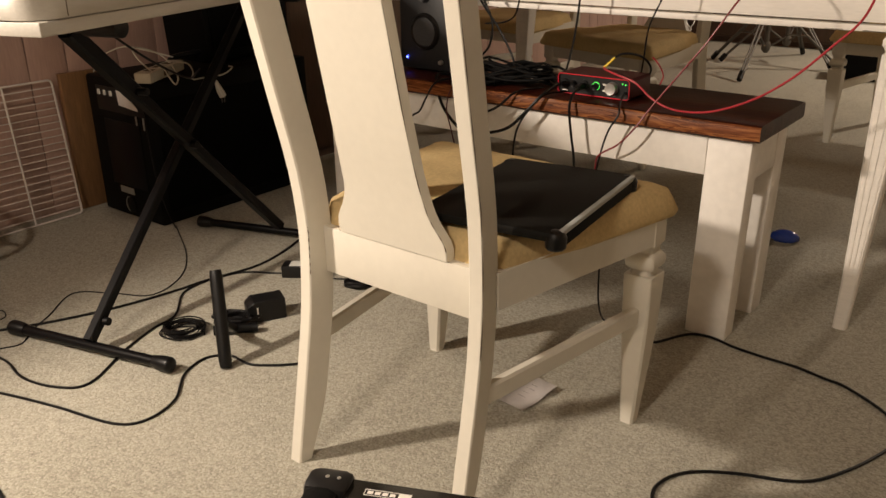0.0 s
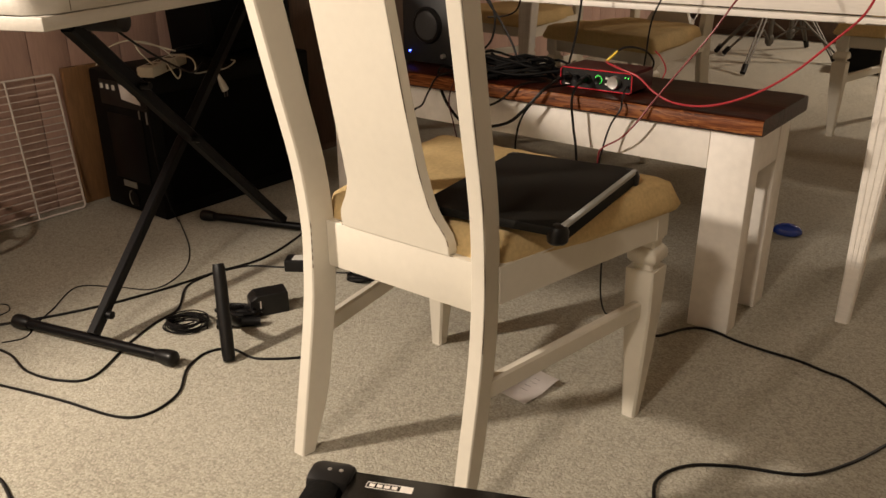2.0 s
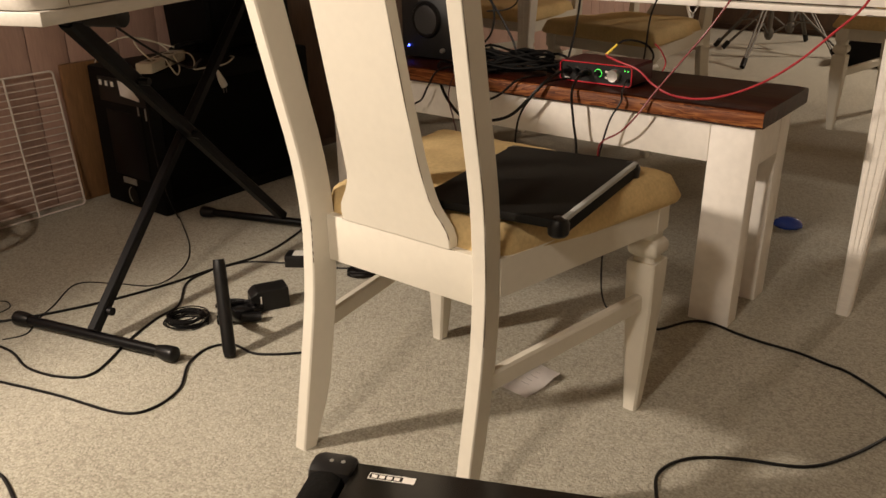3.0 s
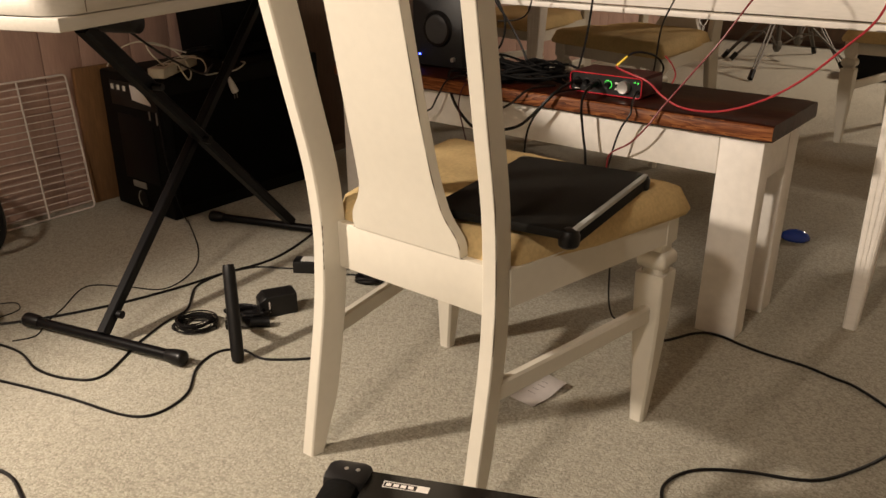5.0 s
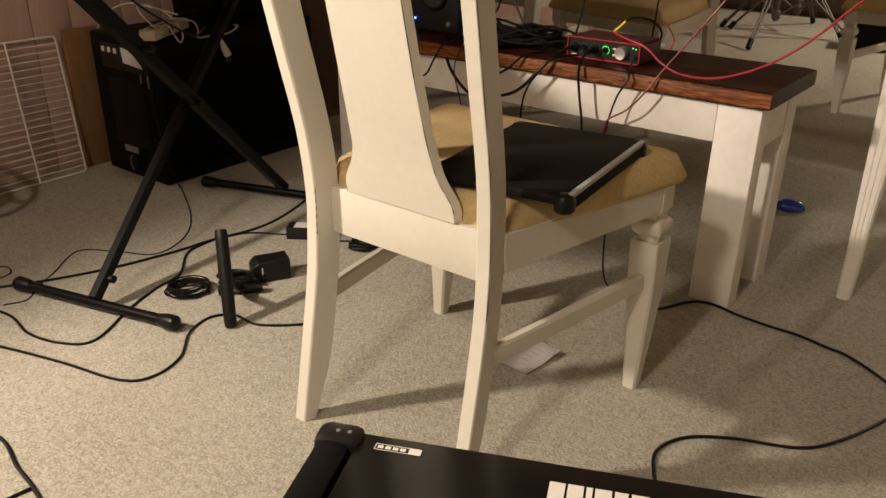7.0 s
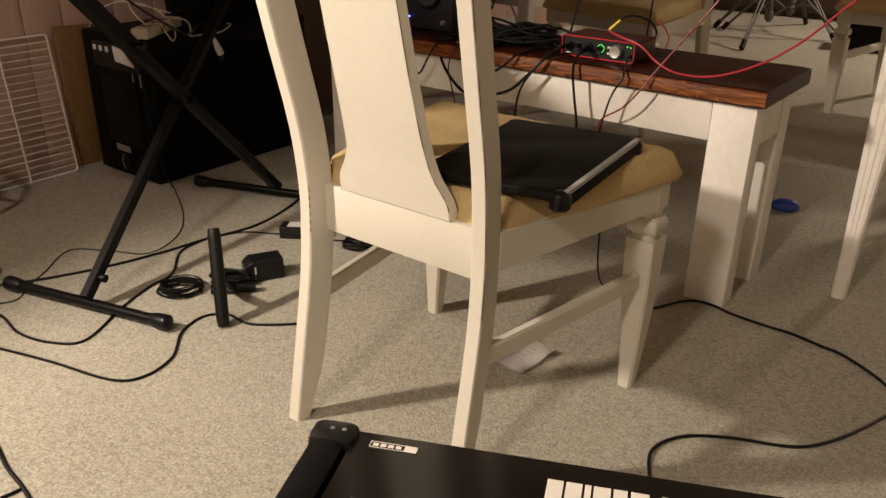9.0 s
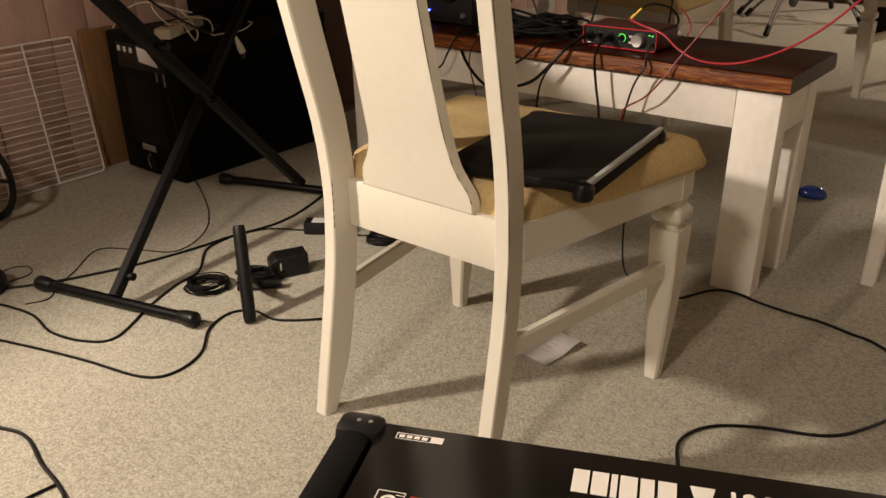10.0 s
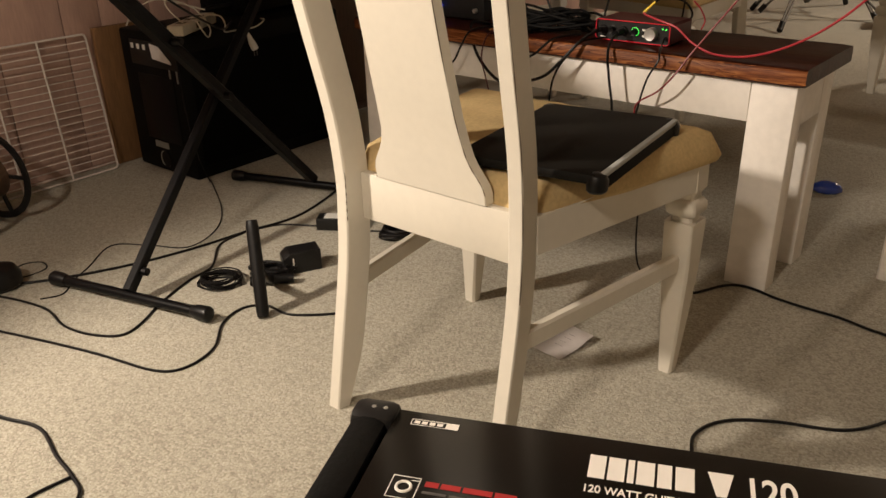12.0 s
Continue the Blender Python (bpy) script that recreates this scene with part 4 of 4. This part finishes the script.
# ---- keyboard stand and keyboard ----
def keyboard_stand():
    s = thing("keyboard_stand", "black folding x-frame keyboard stand", "keyboard stand", pose(-0.74, 1.551, 0, 0, 0, 70.68))
    # local x runs from the near foot bar to the far one, y to the left

    def bar(name, a, b, w, parent, label=""):
        a, b = Vector(a), Vector(b)
        way = (b - a).normalized()
        side = Vector((0, 1, 0)) if abs(way.y) < 0.9 else Vector((0, 0, 1))
        up = way.cross(side).normalized()
        ring = lambda c: [c + p * w * side + q * w * up for p, q in ((-1, -0.7), (-0.7, -1), (0.7, -1), (1, -0.7), (1, 0.7), (0.7, 1), (-0.7, 1), (-1, 0.7))]
        return part(name, loft(bm_(), [ring(a), ring(b)]), SATIN, parent, label)

    # the near foot bar sits a little askew
    for x, y0, y1, skew, n in ((0.0, -0.192, 0.226, 0.075, "foot_bar"), (0.734, -0.22, 0.23, 0.0, "foot_bar")):
        h = 0.0185
        f = part(n, tube(bm_(), [(x + skew * y, y, h) for y in (y0, 0, y1)], 0.0112, 14, 2), SATIN, s)
        for y, d in ((y0, -1), (y1, 1)):
            part("rubber_cap", tube(bm_(), [(x + skew * (y + d * e), y + d * e, h) for e in (-0.03, 0, 0.010, 0.016)], lambda q: 0.0168 * math.sqrt(max(0.15, 1 - (abs(q - 0.45) / 0.6) ** 3)), 14, 3), RUBBER, f)
    bar("leg_tube", (0.0, 0.010, 0.03), (0.735, 0.010, 0.655), 0.0115, s)
    bar("leg_tube", (0.740, -0.024, 0.03), (0.066, -0.002, 0.670), 0.0130, s)
    low, high = Vector((0.740, -0.024, 0.03)), Vector((0.066, -0.002, 0.670))
    sleeve = bar("height_sleeve", low.lerp(high, 0.74), low.lerp(high, 0.985), 0.0162, s, "wider square sleeve with a lock bolt")
    c = low.lerp(high, 0.76)
    part("lock_bolt", tube(bm_(), [(c.x, c.y - 0.040, c.z), (c.x, c.y - 0.02, c.z), (c.x, c.y, c.z)], 0.008, 12, 2), RUBBER, sleeve)
    part("pivot_bolt", tube(bm_(), [(0.385, -0.040, 0.362), (0.385, -0.02, 0.362), (0.385, -0.004, 0.362)], 0.010, 12, 2), SATIN, s)
    part("lock_knob", tube(bm_(), [(0.040, 0.0, 0.060), (0.040, -0.008, 0.060), (0.040, -0.013, 0.060)], 0.009, 12, 2), RUBBER, s)
    for x in (0.066, 0.735):
        arm = part("support_arm", tube(bm_(), [(x, -0.130, 0.672), (x, 0, 0.672), (x, 0.21, 0.672)], 0.0135, 14, 2), SATIN, s)
        for y, d in ((-0.130, -1), (0.21, 1)):
            part("rubber_cap", tube(bm_(), [(x, y - d * 0.07, 0.672), (x, y, 0.672), (x, y + d * 0.012, 0.672)], lambda q: 0.020 if q < 0.85 else 0.016, 14, 3), RUBBER, arm)
    return s


keyboard_stand()


def desk_board():
    k = thing("desk_board", "faded off-white desk board laid on the black stand", "tabletop", pose(-0.74, 1.551, 0.6925, 0, 0, 70.68))
    x0, x1, y0, y1 = -0.215, 0.98, -0.226, 0.24
    part("board", box(bm_(), x0, x1, y0, y1, 0.0, 0.0225, 0.003), BOARD, k)
    # thick upper layer with a rounded upright corner
    cx, cy, rad = x0 + 0.052, y0 + 0.052, 0.055
    plan = [(x1 + 0.004, y0 - 0.003), (x1 + 0.004, y1 + 0.004), (x0 - 0.003, y1 + 0.004)] + [(cx - rad * math.cos(a), cy - rad * math.sin(a)) for a in np.linspace(0, math.pi / 2, 9)]
    inset = lambda e: [(min(max(x, x0 + e - 0.003), x1 - e), min(max(y, y0 + e - 0.003), y1 - e)) for x, y in plan]
    part("top_layer", loft(bm_(), [[(x, y, 0.0240) for x, y in inset(0.0015)], [(x, y, 0.0255) for x, y in plan], [(x, y, 0.0530) for x, y in plan], [(x, y, 0.0550) for x, y in inset(0.002)]]), BOARD, k, smooth=40)
    part("seam", box(bm_(), cx + 0.006, cx + 0.0075, y0 - 0.0036, y0 + 0.002, 0.026, 0.0525), CRACK, k, "dark joint in the white paint")
    cable("hanging_cord", [(-0.66, 1.66, 0.66), (-0.62, 1.78, 0.58), (-0.61, 2.0, 0.50), (-0.66, 2.25, 0.47), (-0.70, 2.42, 0.45)], 0.0026, CORD, "black cord drooping below the white desk board")


desk_board()


# ---- against the panelled wall ----
def speaker_cabinet():
    c = thing("speaker_cabinet", "large black amplifier cabinet standing against the panelled wall", "amplifier", ROOM)
    u0, u1, v0, v1, h = -2.395, -2.088, 1.318, 1.93, 0.424
    part("body", box(bm_(), u0, u1, v0, v1, 0.0, h, 0.008), TOLEX, c)
    part("front_grille", box(bm_(), u1 - 0.001, u1 + 0.004, v0 + 0.03, v1 - 0.03, 0.04, h - 0.05, 0.002), MESH, c)
    part("side_panel", box(bm_(), u0 + 0.075, u1 - 0.05, v0 - 0.003, v0 + 0.001, 0.10, 0.30, 0.0015), SATIN, c, "slightly shiny recessed panel")
    vent = part("control_strip", box(bm_(), u0 + 0.055, u1 - 0.02, v0 - 0.003, v0 + 0.001, 0.325, 0.398, 0.0015), BLACK, c)
    for k in range(3):
        part("switch", box(bm_(), u0 + 0.066 + k * 0.031, u0 + 0.078 + k * 0.031, v0 - 0.006, v0 - 0.002, 0.372, 0.387, 0.001), PLUG, vent)
    bm = bm_()
    plate(bm, [(-2.230, 0.393), (-2.185, 0.388), (-2.135, 0.350), (-2.132, 0.342), (-2.225, 0.350)], v0 - 0.0045, v0 - 0.0032)
    part("label_sticker", bm, PAPER, c, "pale paper sticker", 0)
    dial = part("jack_plate", turned(bm_(), ((0.026, 0), (0.026, 0.003), (0.018, 0.004), (0.0005, 0.004)), 24, pose(-2.245, v0, 0.040, 90, 0, 0)), SATIN, c)
    bm = bm_()
    tube(bm, [(-2.245 + 0.019 * math.cos(q), v0 - 0.005, 0.042 + 0.024 * math.sin(q)) for q in np.linspace(1.7, 4.3, 9)], 0.0016, 6, 2)
    part("metal_rim", bm, SILVER, dial)
    part("badge", box(bm_(), -2.29, -2.22, v0 - 0.002, v0 + 0.001, 0.074, 0.094, 0.001), GREY, c)
    for k in range(2):
        part("cord_clip", box(bm_(), -2.150 + 0.035 * k, -2.146 + 0.035 * k, v0 - 0.004, v0 - 0.001, 0.30 - 0.01 * k, 0.325), SILVER, c)
    cable("hanging_cord", [(-2.100, 1.312, 0.36), (-2.092, 1.311, 0.26), (-2.083, 1.312, 0.16), (-2.076, 1.325, 0.06), (-2.068, 1.340, 0.004), (-2.05, 1.33, 0.003)], 0.0018, CORD, "thin cord hanging down the black cabinet", ROOM)
    part("handle", tube(bm_(), [(-2.25, 1.52, h), (-2.25, 1.53, h + 0.03), (-2.25, 1.62, h + 0.035), (-2.25, 1.71, h + 0.03), (-2.25, 1.72, h)], 0.009, 10), RUBBER, c)
    head = thing("amplifier_head", "black cloth-fronted amplifier leaning on the cabinet", "amplifier", at(-2.42, 1.635, 0.4245) @ pose(0, 0, 0, 3.5, 0, 0))
    part("body", box(bm_(), 0.0, 0.215, 0.0, 0.34, 0.001, 0.46, 0.006), TOLEX, head)
    part("front_grille", box(bm_(), 0.214, 0.219, 0.02, 0.32, 0.03, 0.43, 0.002), MESH, head)


speaker_cabinet()


def power_strip():
    s = thing("power_strip", "beige power strip lying on the black cabinet", "power strip", at(-2.155, 1.42, 0.4245, 121))
    part("body", box(bm_(), -0.115, 0.115, -0.025, 0.025, 0, 0.030, 0.005), BEIGE, s)
    for x in (-0.07, -0.01, 0.05):
        part("socket", box(bm_(), x - 0.014, x + 0.014, -0.013, 0.013, 0.0295, 0.0305), CRACK, s)
    part("switch", box(bm_(), -0.030, -0.006, -0.0262, -0.0245, 0.008, 0.024), CRACK, s)
    g = "beige cords"
    for pts in (((-2.10, 1.36, 0.45), (-2.15, 1.35, 0.485), (-2.20, 1.37, 0.505), (-2.23, 1.42, 0.50), (-2.22, 1.47, 0.475), (-2.17, 1.47, 0.452)),
                ((-2.13, 1.40, 0.456), (-2.09, 1.39, 0.458), (-2.076, 1.395, 0.435), (-2.072, 1.41, 0.412), (-2.078, 1.425, 0.43), (-2.12, 1.44, 0.456)),
                ((-2.17, 1.49, 0.456), (-2.10, 1.48, 0.458), (-2.074, 1.475, 0.438), (-2.074, 1.47, 0.418), (-2.078, 1.51, 0.415), (-2.075, 1.58, 0.415), (-2.078, 1.62, 0.43), (-2.12, 1.64, 0.4275)),
                ((-2.20, 1.50, 0.466), (-2.25, 1.44, 0.49), (-2.30, 1.40, 0.50), (-2.36, 1.36, 0.47), (-2.38, 1.34, 0.4275))):
        cable("beige_cord", pts, 0.0022, BEIGE, "beige mains cord looped over the cabinet", ROOM, g)
    cable("beige_cord", [(-2.16, 1.60, 0.4275), (-2.10, 1.575, 0.431), (-2.078, 1.56, 0.42), (-2.074, 1.55, 0.402)], 0.0022, BEIGE, "beige cord with a plug hanging over the cabinet", ROOM, g)
    p = thing("mains_plug", "white two-pin plug hanging on its cord", "plug", at(-2.072, 1.548, 0.404))
    part("body", tube(bm_(), [(0, 0, 0), (0.001, 0.010, -0.028), (0.002, 0.020, -0.052)], lambda q: 0.004 + 0.007 * min(1, q * 1.6), 10, 3), PLUG, p)
    for d in (-0.005, 0.005):
        part("pin", box(bm_(), 0.0005, 0.0035, 0.019 + d, 0.0215 + d, -0.072, -0.051), CHROME, p)


power_strip()


def wire_shelf():
    s = thing("wire_shelf", "white coated wire shelf leaning against the panelled wall", "wire shelf", at(-2.400, 1.238, 0.0))
    # local x: along the wall towards the camera side, leaning back at the top
    W, H = 0.62, 0.408
    lean = lambda x, z: (-0.045 * z / H, -x, 0.004 + z)
    rim = [lean(0.0, 0.010), lean(0.0, H - 0.010), lean(0.003, H - 0.003), lean(0.010, H), lean(W, H), lean(W, 0), lean(0.010, 0), lean(0.003, 0.003), lean(0.0, 0.010)]
    part("rim", tube(bm_(), rim, 0.0032, 8, 1), WIRE, s)
    for k in range(1, 20):
        z = H * k / 20
        part("wire", tube(bm_(), [lean(0, z), lean(W / 2, z), lean(W, z)], 0.0016, 6, 1), WIRE, s)
    for x in (0.150, 0.300, 0.45):
        q = [tuple(Vector(lean(x, z)) + Vector((0.004, 0, 0))) for z in (0, H / 2, H)]
        part("cross_wire", tube(bm_(), q, 0.0030, 8, 1), WIRE, s)


wire_shelf()
solid("wood_board", box(bm_(), -2.456, -2.436, 1.262, 1.40, 0.0, 0.425, 0.003), HONEY, "honey brown wooden board standing against the wall", "board", ROOM)


def cable_reel():
    r = thing("cable_reel", "black plastic cable reel with brown drum on the carpet", "cable reel", at(-2.28, 0.825, 0.124) @ pose(0, 0, 0, 0, 0, 20))
    face = pose(0, 0, 0, 90, 0, 0)
    for y in (0.0, -0.16):
        bm = bm_()
        rim = [(0.122, 0.004), (0.124, 0.0), (0.122, -0.004), (0.106, -0.004), (0.104, 0.0), (0.106, 0.004)]
        n = 36
        rows = [[bm.verts.new((a * math.cos(2 * math.pi * k / n), y + b, a * math.sin(2 * math.pi * k / n))) for a, b in rim] for k in range(n)]
        for k in range(n):
            for i in range(6):
                bm.faces.new((rows[k][i], rows[k][(i + 1) % 6], rows[(k + 1) % n][(i + 1) % 6], rows[(k + 1) % n][i]))
        fl = part("flange", bm, BLACK, r)
        for k in range(5):
            q = 2 * math.pi * k / 5
            part("spoke", tube(bm_(), [(0.03 * math.cos(q), y, 0.03 * math.sin(q)), (0.07 * math.cos(q), y, 0.07 * math.sin(q)), (0.106 * math.cos(q), y, 0.106 * math.sin(q))], 0.006, 8, 1), BLACK, fl)
    part("drum", turned(bm_(), ((0.060, 0.004), (0.060, 0.156), (0.03, 0.157)), 28, face), BROWN, r, "dark brown wooden drum")
    part("hub", turned(bm_(), ((0.032, -0.008), (0.032, 0.168)), 20, face), BLACK, r)


cable_reel()


def brown_cabinet():
    c = thing("side_cabinet", "dark brown wooden cabinet against the panelled wall", "cabinet", ROOM)
    part("body", box(bm_(), -2.445, -2.255, 1.985, 2.66, 0.03, 1.15, 0.004), BROWN, c)
    part("plinth", box(bm_(), -2.44, -2.27, 2.0, 2.645, 0.0, 0.03), BROWN, c)
    for v in (1.995, 2.325):
        d = part("door", box(bm_(), -2.256, -2.236, v, v + 0.325, 0.045, 1.13, 0.003), BROWN, c)
        part("knob", turned(bm_(), ((0.006, 0), (0.010, 0.012), (0.012, 0.018), (0.0005, 0.022)), 14, pose(-2.236, v + (0.29 if v < 2.2 else 0.035), 0.62, 0, 90, 0)), BLACK, d)


brown_cabinet()
o = thing("wall_outlet", "cream outlet plate screwed on the panelled wall", "outlet", at(-2.4595, 3.635, 0.385))
part("plate", box(bm_(), 0, 0.006, -0.036, 0.036, -0.058, 0.058, 0.002), BEIGE, o)
for z in (-0.022, 0.022):
    part("socket", box(bm_(), 0.0055, 0.0068, -0.014, 0.014, z - 0.012, z + 0.012, 0.0005), PLUG, o)


# ---- far end of the room ----
def tripod(m, reach, turn, label):
    s = thing("drum_stand", label, "stand", m)
    part("column", tube(bm_(), [(0, 0, 0.10), (0, 0, 0.4), (0, 0, 0.75)], 0.014, 12, 1), CHROME, s)
    part("collar", turned(bm_(), ((0.022, 0.36), (0.026, 0.37), (0.026, 0.41), (0.022, 0.42)), 16), CHROME, s)
    part("low_collar", turned(bm_(), ((0.020, 0.11), (0.024, 0.12), (0.024, 0.15), (0.020, 0.16)), 16), CHROME, s)
    for k in range(3):
        q = radians(turn + 120 * k)
        c, n = math.cos(q), math.sin(q)
        for d in (-0.010, 0.010):
            leg = part("leg", tube(bm_(), [(0.02 * c - d * n, 0.02 * n + d * c, 0.39), (reach * 0.5 * c - d * n, reach * 0.5 * n + d * c, 0.205), (reach * c - d * n * 0.6, reach * n + d * c * 0.6, 0.022)], 0.006, 8, 1), CHROME, s)
        part("brace", tube(bm_(), [(0.02 * c, 0.02 * n, 0.135), (reach * 0.3 * c, reach * 0.3 * n, 0.20), (reach * 0.55 * c, reach * 0.55 * n, 0.19)], 0.005, 8, 1), CHROME, s)
        part("rubber_foot", tube(bm_(), [(reach * 0.94 * c, reach * 0.94 * n, 0.050), (reach * c, reach * n, 0.024), (reach * 1.03 * c, reach * 1.03 * n, 0.012)], 0.015, 12, 2), RUBBER, leg)


tripod(at(-1.52, 4.91), 0.41, -88, "chrome double-braced drum stand with black rubber feet")
tripod(at(-1.50, 5.22), 0.36, -150, "chrome drum stand standing further back")
sb = thing("sideboard", "dark brown low sideboard against the far wall", "sideboard", ROOM)
part("body", box(bm_(), -2.35, -0.75, 5.85, 6.28, 0.04, 0.82, 0.006), BROWN, sb)
part("plinth", box(bm_(), -2.31, -0.79, 5.89, 6.26, 0.0, 0.04), BROWN, sb)
for u in (-2.33, -1.80, -1.27):
    d = part("door", box(bm_(), u, u + 0.50, 5.832, 5.851, 0.06, 0.78, 0.003), BROWN, sb)
    part("knob", turned(bm_(), ((0.008, 0), (0.013, 0.015), (0.014, 0.022), (0.0005, 0.026)), 14, pose(u + 0.45, 5.832, 0.45, 90, 0, 0)), BLACK, d)
gb = thing("gear_box", "small black gear box on the carpet", "box", at(-0.98, 4.98, 0, 10))
part("body", box(bm_(), -0.14, 0.14, -0.10, 0.10, 0, 0.13, 0.006), TOLEX, gb)
part("lid", box(bm_(), -0.142, 0.142, -0.102, 0.102, 0.1305, 0.155, 0.006), TOLEX, gb)
